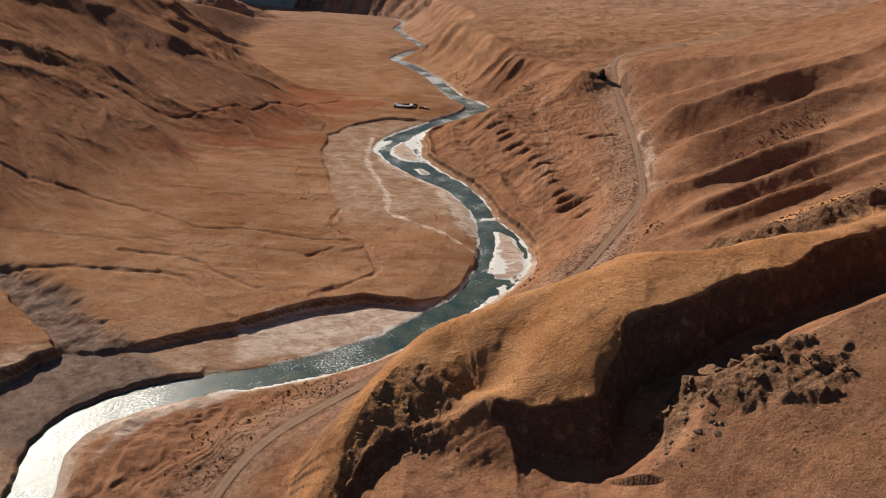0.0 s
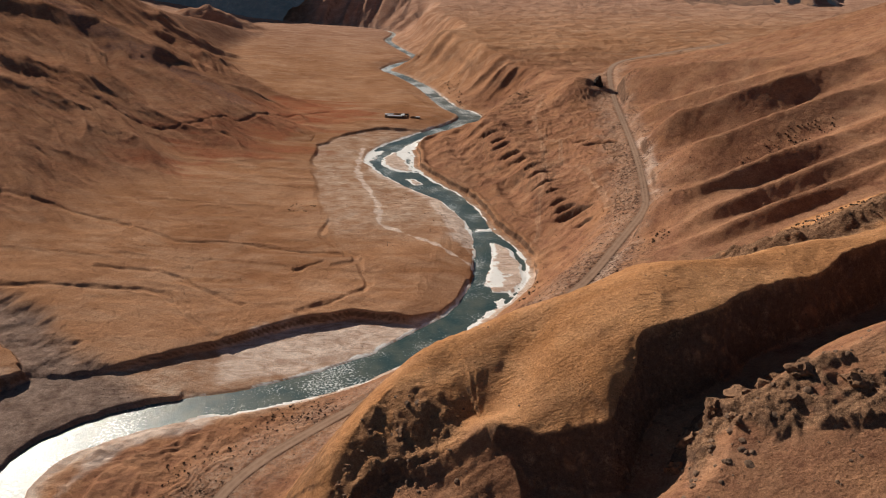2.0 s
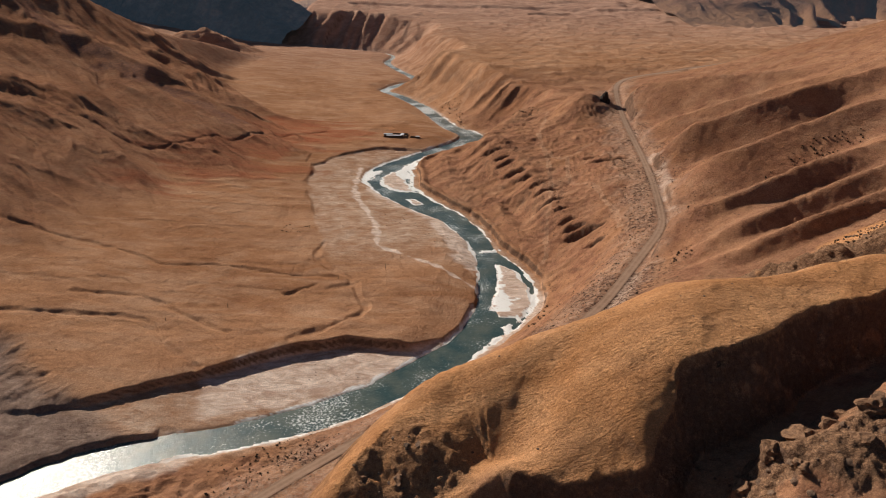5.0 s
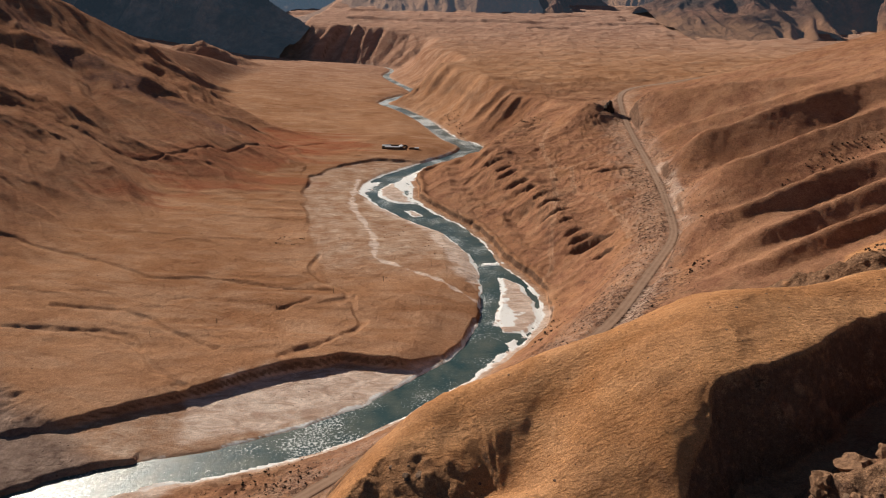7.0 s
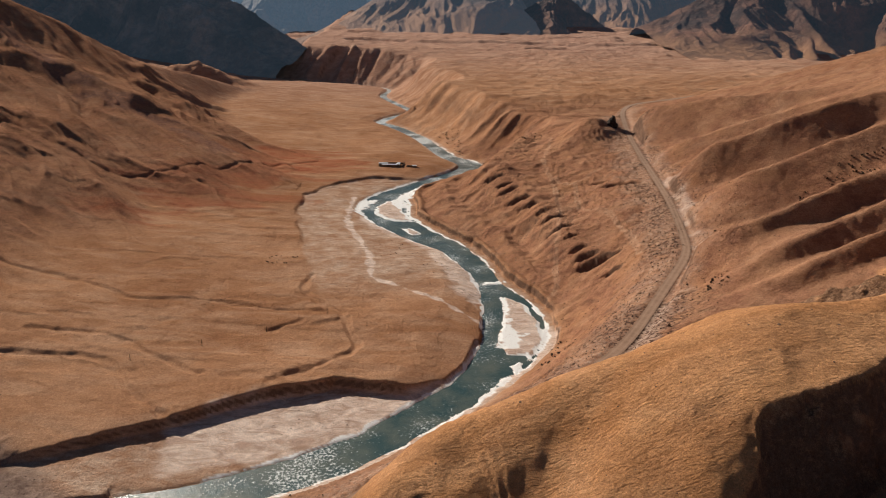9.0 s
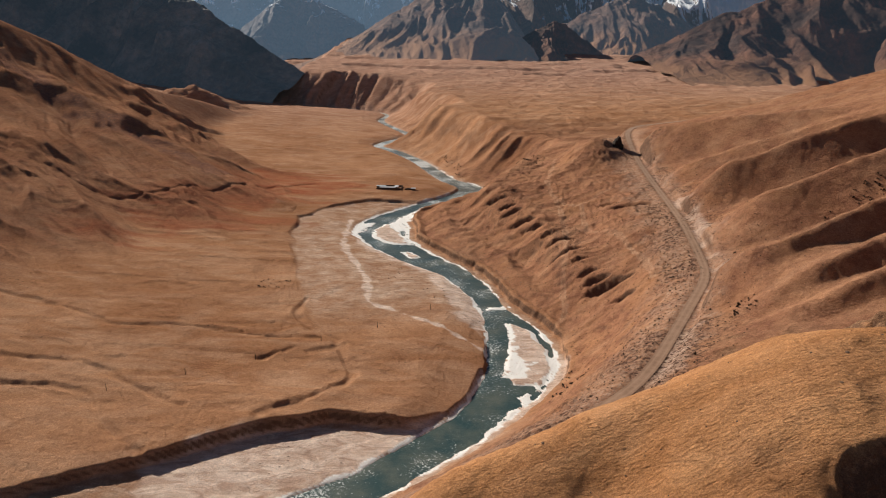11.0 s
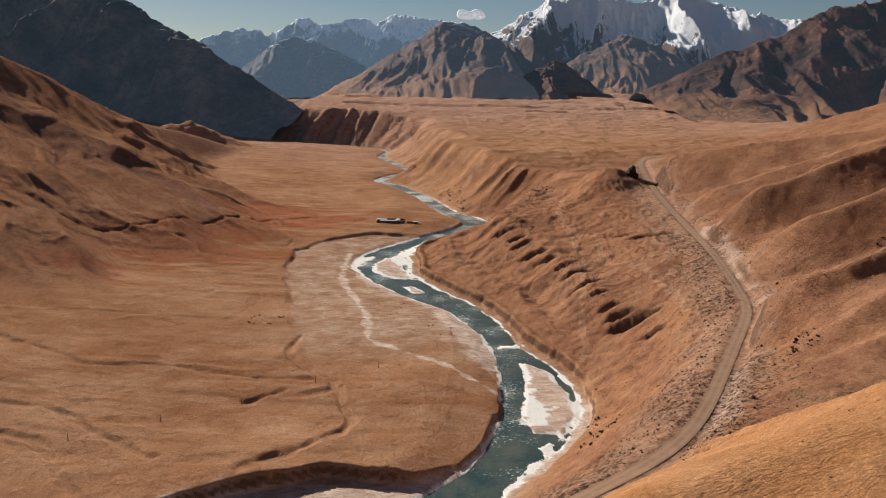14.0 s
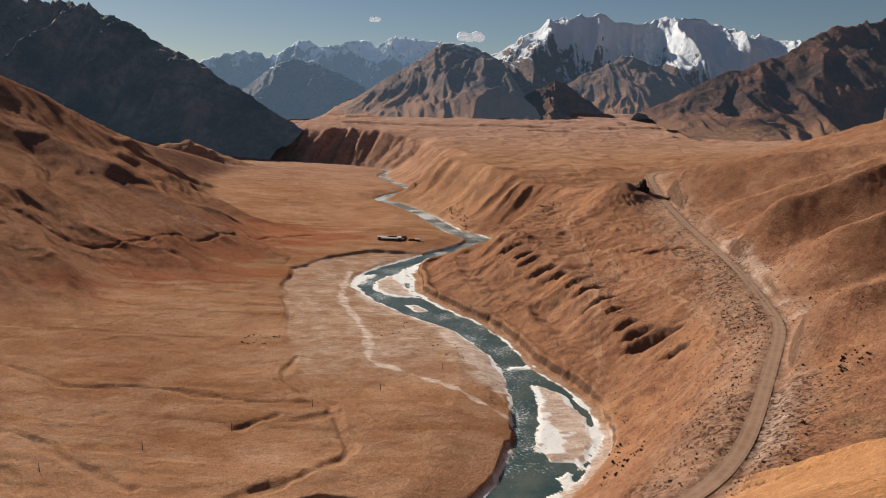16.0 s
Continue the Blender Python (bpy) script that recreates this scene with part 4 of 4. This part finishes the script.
GLASSY = plain_material("dark_pane", (0.02, 0.025, 0.03), (0.04, 0.045, 0.05), 1.0, 0.2, 0.0)


def height(x, y):
    return land(np.array([float(x), x + 0.01]), np.array([float(y), y + 0.01]))[0][0]


def heights(pts):
    pts = np.array(pts, float)
    return land(pts[:, 0].copy(), pts[:, 1].copy())[0]


def rock_mesh(seed, flat=0.7, detail=2, rugged=0.35):
    """A broken boulder one metre across."""
    r = random.Random(seed)
    bm = bmesh.new()
    bmesh.ops.create_icosphere(bm, subdivisions=detail, radius=0.5)
    off = Vector((r.uniform(-50, 50), r.uniform(-50, 50), r.uniform(-50, 50)))
    cuts = [(Vector((r.gauss(0, 1), r.gauss(0, 1), r.gauss(0, 1))).normalized(), r.uniform(0.28, 0.42)) for _ in range(7)]
    for v in bm.verts:
        p = v.co * (1 + rugged * noise.noise(v.co * 2.2 + off) + 0.5 * rugged * noise.noise(v.co * 5 + off))
        for nrm, far in cuts:
            over = p.dot(nrm) - far
            if over > 0:
                p = p - nrm * over * 0.85
        v.co = Vector((p.x, p.y, p.z * flat))
    return bm


def shrub_mesh(seed):
    """A low bush: short stems and ragged tufts of small blades, one metre across."""
    r = random.Random(seed)
    bm = bmesh.new()
    for _ in range(46):
        a, lift, out = r.uniform(0, 6.283), r.uniform(0.05, 0.62), r.uniform(0.05, 0.5)
        base = Vector((math.cos(a) * out * 0.5, math.sin(a) * out * 0.5, lift * 0.25))
        tip = Vector((math.cos(a) * out, math.sin(a) * out, lift))
        side = Vector((-math.sin(a), math.cos(a), r.uniform(-0.6, 0.6))) * r.uniform(0.07, 0.15)
        mid = base.lerp(tip, 0.6)
        vs = [bm.verts.new(p) for p in (base, mid + side, tip, mid - side)]
        bm.faces.new(vs)
    return bm


def mesh_of(name, bm, material, smooth=False):
    me = bpy.data.meshes.new(name)
    bm.to_mesh(me)
    bm.free()
    me.materials.append(material)
    me.polygons.foreach_set("use_smooth", np.full(len(me.polygons), smooth))
    return me


# boulders and shrubs, scattered by the kind of ground
ROCKS = [mesh_of("boulder", rock_mesh(s), STONE) for s in range(5)]
BUSHES = [mesh_of("shrub", shrub_mesh(s + 40), TWIG) for s in range(5)]


def strew(name, meshes, pts, sizes, label, category, group, sink=0.12):
    for (x, y), z, s in zip(pts, heights(pts), sizes):
        ob = new(name, rng.choice(meshes))
        ob.matrix_world = Matrix.LocRotScale((x * U, y * U, z * U - sink * s), Euler((0, 0, rng.uniform(0, 6.28))), (s * rng.uniform(0.8, 1.25), s, s * rng.uniform(0.7, 1.1)))
        tagged(ob, label, category, group)


def beside(line, n, lo, hi, start, end):
    """Points at lo to hi from a line of the plan, on its right, between two stretches of it."""
    out = []
    for _ in range(n):
        k = rng.uniform(start, end) * (len(line) - 2)
        i = int(k)
        p, q = line[i, :2], line[i + 1, :2]
        e = (q - p) / np.linalg.norm(q - p)
        w = rng.uniform(lo, hi)
        c = p + (q - p) * (k - i)
        out.append((c[0] + e[1] * w, c[1] - e[0] * w))
    return out


def patch(n, ring):
    ring = np.array(ring, float)
    out = []
    while len(out) < n:
        x, y = rng.uniform(ring[:, 0].min(), ring[:, 0].max()), rng.uniform(ring[:, 1].min(), ring[:, 1].max())
        if inside(ring, np.array([x]), np.array([y]))[0] > 0:
            out.append((x, y))
    return out


def sizes(n, lo, hi, power=2.5):
    return [lo + (hi - lo) * rng.random() ** power for _ in range(n)]


strew("boulder", [ROCKS[1]], [(-37.4, 256.5)], [3.4], "big dark boulder at the gravel road's edge", "boulder", "")
near_slope = patch(46, [(70, 140), (125, 140), (135, 185), (100, 172), (80, 160)])
strew("boulder", ROCKS, near_slope, sizes(46, 0.5, 2.1), "brown boulder on the dry grass slope", "boulder", "boulders on the near slope")
crown = patch(34, [(-20, 195), (10, 225), (60, 235), (110, 240), (60, 200), (20, 185)])
strew("boulder", ROCKS, crown, sizes(34, 0.4, 1.5), "small brown boulder on the dry grassy ridge", "boulder", "boulders on the ridge")
crag_foot = patch(60, [(55, 150), (68, 176), (84, 174), (100, 182), (118, 188), (100, 172), (80, 160), (66, 148)])
strew("boulder", ROCKS, crag_foot, sizes(60, 1.0, 4.2, 2.0), "dark broken rock of the outcrop over the gully", "rock", "rocks of the outcrop")
west_crag = patch(40, [(-30, 185), (-20, 200), (-8, 206), (10, 176), (-8, 176), (-24, 178)])
strew("boulder", ROCKS, west_crag, sizes(40, 0.8, 3.6, 2.0), "dark broken rock at the ridge's end", "rock", "rocks of the ridge's end")
back_crag = patch(70, [(118, 300), (135, 306), (170, 304), (190, 290), (150, 272), (125, 285)])
strew("boulder", ROCKS, back_crag, sizes(70, 0.9, 3.8, 2.0), "dark rock in the stony belt of the slope", "rock", "rocks of the stony belt")
under_road = beside(ROAD, 110, -17, -4.5, 0.42, 0.66)
strew("shrub", BUSHES, under_road, sizes(110, 0.8, 2.2), "low dark dry shrub below the gravel road", "shrub", "shrubs below the road", 0.02)
over_road = beside(ROAD, 50, 5, 16, 0.42, 0.70)
strew("shrub", BUSHES, over_road, sizes(50, 0.8, 2.4), "low dark dry shrub above the gravel road", "shrub", "shrubs above the road", 0.02)
meadow = patch(24, [(-110, 498), (-92, 498), (-88, 512), (-104, 515)])
strew("shrub", BUSHES, meadow, sizes(24, 1.0, 2.6), "dark shrub in a clump on the plain", "shrub", "shrubs on the plain", 0.02)
bank = patch(44, [(-50, 540), (-30, 560), (5, 500), (12, 482), (-8, 490), (-35, 515)])
strew("shrub", BUSHES, bank, sizes(44, 0.8, 1.9), "dark shrub on the pale gravel bed", "shrub", "shrubs on the gravel bed", 0.02)
fold = patch(26, [(102, 340), (108, 350), (116, 352), (112, 342)])
strew("shrub", BUSHES, fold, sizes(26, 1.2, 3.2), "dark shrub in a hollow above the road", "shrub", "shrubs in the hollow", 0.02)
shore = patch(40, [(52, 395), (60, 400), (62, 372), (48, 350), (40, 352), (48, 372)])
strew("shrub", BUSHES, shore, sizes(40, 1.0, 3.0), "dark shrub on the steep river bank", "shrub", "shrubs on the river bank", 0.02)


def thicket(name, label, pts, sz):
    """Shrubs too far and too many to tell apart, as one object."""
    protos = []
    for me in BUSHES:
        protos.append((np.array([v.co[:] for v in me.vertices]), np.array([p.vertices[:] for p in me.polygons])))
    vs, fs, count = [], [], 0
    for (x, y), h, s in zip(pts, heights(pts), sz):
        co, quads = rng.choice(protos)
        a = rng.uniform(0, 6.28)
        m = np.array([[math.cos(a), -math.sin(a), 0], [math.sin(a), math.cos(a), 0], [0, 0, 1]])
        vs.append(co @ m.T * s + (x * U, y * U, h * U))
        fs.append(quads + count)
        count += len(co)
    return tagged(sheet(name, np.concatenate(vs), np.concatenate(fs), TWIG, smooth=False), label, "shrubs", kind="stuff")


slope = patch(160, [(30, 840), (70, 790), (95, 700), (75, 700), (50, 800), (20, 870), (-5, 980), (25, 960)])
thicket("terrace_scrub", "dark scrub on the gullied terrace slope", slope, sizes(160, 1.4, 3.4))
fold = patch(110, [(160, 402), (172, 418), (200, 430), (225, 428), (222, 416), (195, 414), (172, 404)])
thicket("hillside_scrub", "dark scrub in a fold of the hillside", fold, sizes(110, 1.0, 3.0))
lower = beside(ROAD, 260, -34, -4, 0.14, 0.27)
thicket("lower_scrub", "dry scrub between the lower road and the river", lower, sizes(260, 0.7, 2.0))
specks = patch(1700, [(40, 560), (120, 560), (140, 470), (120, 400), (75, 345), (60, 350), (62, 430), (64, 480)])
thicket("slope_scrub", "dry scrub on the slope below the road", specks, sizes(1700, 0.4, 1.2))
belt = patch(260, [(118, 302), (135, 308), (175, 306), (200, 290), (160, 268), (125, 280)])
thicket("belt_scrub", "dark scrub among the rocks of the stony belt", belt, sizes(260, 0.8, 2.4))
verge = beside(ROAD, 900, 4, 26, 0.40, 0.72) + beside(ROAD, 700, -18, -4, 0.40, 0.72)
thicket("verge_scrub", "dry scrub above the gravel road", verge, sizes(1600, 0.4, 1.2))


# loose stones: too many to count
def stones(name, label, pts, sz, material):
    proto = rock_mesh(99, 0.7, 1)
    co = np.array([v.co[:] for v in proto.verts])
    tri = np.array([[v.index for v in f.verts] for f in proto.faces])
    proto.free()
    z = heights(pts)
    vs, fs = [], []
    for k, ((x, y), h, s) in enumerate(zip(pts, z, sz)):
        a = rng.uniform(0, 6.28)
        m = np.array([[math.cos(a), -math.sin(a), 0], [math.sin(a), math.cos(a), 0], [0, 0, 1]])
        vs.append(co @ m.T * np.array([s * rng.uniform(0.7, 1.3), s, s]) + (x * U, y * U, h * U))
        fs.append(tri + k * len(co))
    return tagged(sheet(name, np.concatenate(vs), np.concatenate(fs), material, smooth=False), label, "stones", kind="stuff")


scatter = patch(420, [(-20, 190), (10, 225), (90, 240), (150, 240), (135, 185), (125, 140), (60, 140), (70, 170), (20, 180)])
stones("loose_stones", "scattered small stones on the near ridge", scatter, sizes(420, 0.2, 0.8), STONE)
scatter = beside(ROAD, 900, -20, -3.5, 0.12, 0.70) + beside(ROAD, 500, 3.5, 14, 0.12, 0.70)
stones("roadside_stones", "rubble and stones along the gravel road", scatter, sizes(1400, 0.3, 1.4), STONE)
scatter = patch(500, [(-30, 600), (40, 560), (62, 470), (58, 455), (50, 470), (36, 500), (22, 540), (0, 580)])
stones("bank_stones", "stones along the river's cut bank", scatter, sizes(500, 0.3, 1.5), STONE)


# ---- poles across the plain ----
def utility_pole():
    ob = new("utility_pole")
    bm = bmesh.new()
    bmesh.ops.create_cone(bm, cap_ends=True, segments=10, radius1=0.17, radius2=0.11, depth=5.6)
    bmesh.ops.translate(bm, verts=bm.verts, vec=(0, 0, 2.0))
    part("shaft", bm, TIMBER, ob)
    bm = bmesh.new()
    bmesh.ops.create_cone(bm, cap_ends=True, segments=10, radius1=0.45, radius2=0.25, depth=0.5)
    bmesh.ops.translate(bm, verts=bm.verts, vec=(0, 0, 0.1))
    part("footing", bm, STONE, ob, "stones heaped round the foot")
    return tagged(ob, "thin weathered wooden pole standing on the plain", "pole", "row of poles across the plain")


pole = utility_pole()
spots = [(-137, 369), (-111, 387), (-85, 405), (-58, 425), (-32, 443), (-5, 468)]
for k, (x, y) in enumerate(spots):
    at = pose(x * U, y * U, height(x, y) * U, rng.uniform(-2, 2), rng.uniform(-2, 2), rng.uniform(0, 360))
    if k:
        copy_thing(pole, at)
    else:
        pole.matrix_world = at


# ---- the herders' compound ----
def box(bm, x0, x1, y0, y1, z0, z1):
    m = Matrix.LocRotScale(((x0 + x1) / 2, (y0 + y1) / 2, (z0 + z1) / 2), None, (x1 - x0, y1 - y0, z1 - z0))
    bmesh.ops.create_cube(bm, size=1, matrix=m)


def cottage(length, depth, tall, label, windows=3):
    """A low mud-walled house with a shallow tin gable roof."""
    ob = new("house")
    bm = bmesh.new()
    t = 0.35
    box(bm, -length / 2, length / 2, -depth / 2, -depth / 2 + t, 0, tall)
    box(bm, -length / 2, length / 2, depth / 2 - t, depth / 2, 0, tall)
    box(bm, -length / 2, -length / 2 + t, -depth / 2 + t, depth / 2 - t, 0, tall)
    box(bm, length / 2 - t, length / 2, -depth / 2 + t, depth / 2 - t, 0, tall)
    part("wall", bm, MUDWALL, ob)
    bm = bmesh.new()
    e, r = 0.45, 0.9
    for s in (-1, 1):
        a = [(-length / 2 - e, s * (depth / 2 + e), tall), (length / 2 + e, s * (depth / 2 + e), tall), (length / 2 + e, 0, tall + r), (-length / 2 - e, 0, tall + r)]
        lo = [bm.verts.new(p) for p in a]
        hi = [bm.verts.new((p[0], p[1], p[2] + 0.12)) for p in a]
        bm.faces.new(lo), bm.faces.new(hi)
        for i in range(4):
            bm.faces.new((lo[i], lo[(i + 1) % 4], hi[(i + 1) % 4], hi[i]))
    bmesh.ops.recalc_face_normals(bm, faces=bm.faces)
    part("roof", bm, ROOFTIN, ob, "pale tin gable roof")
    bm = bmesh.new()
    box(bm, -0.45, 0.45, -depth / 2 - 0.04, -depth / 2 + 0.02, 0, 1.95)
    part("door", bm, TIMBER, ob)
    for k in range(windows):
        x = -length / 2 + length * (k + 0.5) / windows + 1.2
        bm = bmesh.new()
        box(bm, x - 0.5, x + 0.5, -depth / 2 - 0.03, -depth / 2 + 0.02, 0.9, 1.9)
        part("window", bm, GLASSY, ob)
    return tagged(ob, label, "house", "houses of the compound")


def yard_wall(points, label):
    ob = new("yard_wall")
    for (x0, y0), (x1, y1) in zip(points[:-1], points[1:]):
        n = math.hypot(x1 - x0, y1 - y0)
        bm = bmesh.new()
        box(bm, -0.2, n + 0.2, -0.25, 0.25, -0.4, 1.7)
        bmesh.ops.bevel(bm, geom=bm.edges[:], offset=0.06, segments=1, affect="EDGES")
        m = part("wall_run", bm, MUDWALL, ob)
        m.matrix_basis = pose(x0, y0, 0, 0, 0, math.degrees(math.atan2(y1 - y0, x1 - x0)))
    return tagged(ob, label, "wall")


HOME = (-45.5, 786.0)
hz = height(*HOME) * U
for (x, y, ang), ob in (((-46.5, 781.5, -3), cottage(22, 6, 2.6, "long low house with a pale tin roof in the yard", 4)),
                        ((-53, 788.5, -4), cottage(13, 5.5, 2.5, "short pale-roofed house beside the yard wall", 2)),
                        ((-38.5, 787, 84), cottage(12, 5, 2.4, "pale-roofed barn across the yard", 2)),
                        ((-22, 779.5, -8), cottage(6, 4.5, 2.3, "small hut with a pale roof near the river bank", 1))):
    ob.matrix_world = pose(x * U, y * U, height(x, y) * U - 0.1, 0, 0, ang)
ob = yard_wall([(-17, -9), (17, -9), (19, 13), (-15, 13), (-17, -9)], "dark mud-brick yard wall round the houses")
ob.matrix_world = pose(HOME[0] * U, HOME[1] * U, hz, 0, 0, -3)
ob = yard_wall([(0, 0), (9, 0), (9, 6), (0, 6)], "low dark wall of a small sheep pen")
ob.matrix_world = pose(-30 * U, 780 * U, height(-30, 780) * U, 0, 0, -8)


# ---- crags; the black one stands in for shade in the road's pass ----
def crag(seed, size, label, at, turn, material=None):
    bm = rock_mesh(seed, 1.0, 4 if size[0] > 15 else 3, 0.6)
    r = Vector((seed * 3.1, 1.7, 4.4))
    for v in bm.verts:
        v.co += v.normal * (0.09 * noise.noise(v.co * 7 + r) + 0.05 * noise.noise(v.co * 16 + r))
        v.co = Vector((v.co.x * size[0], v.co.y * size[1], v.co.z * size[2]))
    ob = part("crag", bm, material or CRAGROCK)
    ob.matrix_world = pose(*at, 0, 0, turn)
    return tagged(ob, label, "crag")


# black crag put where the road cut is only in shade
crag(5, (19, 22, 30), "black crag in place of the shadowed cut beside the road's pass", (143 * U, 672 * U, 60 * U), 20, CUTSHADE)


for k, (x, y, w, h) in enumerate(((62, 168, 9, 8), (67, 172, 12, 9), (73, 176, 10, 9), (80, 178, 13, 10), (88, 180, 10, 8), (95, 177, 12, 8), (104, 170, 10, 7), (76, 169, 9, 6), (88, 170, 8, 6), (110, 165, 8, 6))):
    crag(20 + k, (w, w * 0.8, h), "rugged brown rock outcrop over the gully", (x * U, y * U, height(x, y) * U - 1.5), 35 * k)["group"] = "crags over the gully"
for k, (x, y, w, h) in enumerate(((-25, 187, 7, 5), (-19, 194, 8, 5), (-11, 193, 8, 5), (-28, 184, 6, 5), (-30, 180, 5, 5))):
    crag(50 + k, (w, w * 0.7, h), "brown rock bluff at the ridge's end", (x * U, y * U, height(x, y) * U - 2.0), 47 * k)["group"] = "crags of the ridge's end"


# ---- small clouds over the far range ----
def cloud(at, size, seed):
    r = random.Random(seed)
    bm = bmesh.new()
    for _ in range(16):
        s = r.uniform(0.16, 0.42)
        m = Matrix.LocRotScale((r.uniform(-0.7, 0.7), r.uniform(-0.2, 0.2), r.uniform(-0.1, 0.35) * (1 - 0.4 * s)), None, (s * 1.3, s, s * 0.7))
        bmesh.ops.create_icosphere(bm, subdivisions=3, radius=1, matrix=m)
    off = Vector((seed * 2.3, 0, 0))
    for v in bm.verts:
        v.co += Vector((1, 1, 1)) * 0.07 * noise.noise(v.co * 4 + off)
        v.co *= size
    ob = part("cloud", bm, VAPOUR)
    for p in ob.data.polygons:
        p.use_smooth = True
    ob.matrix_world = pose(*at)
    return tagged(ob, "small white fair-weather cloud over the mountains", "cloud", "clouds")


vap = Nodes("cloud_glow")
# a glow in the material lifts the backlit clouds to white
VAPOUR = vap.done(vap.mix(vap.noise(0.02, 4), (0.75, 0.77, 0.8), (0.86, 0.87, 0.88)), 1.0, None, Specular_IOR_Level=0.0, Emission_Color=(0.8, 0.85, 0.9), Emission_Strength=0.5)
cloud((215, 4680, 560), 75, 3)
cloud((-345, 4680, 655), 34, 5)
cloud((2440, 4200, 715), 50, 8)
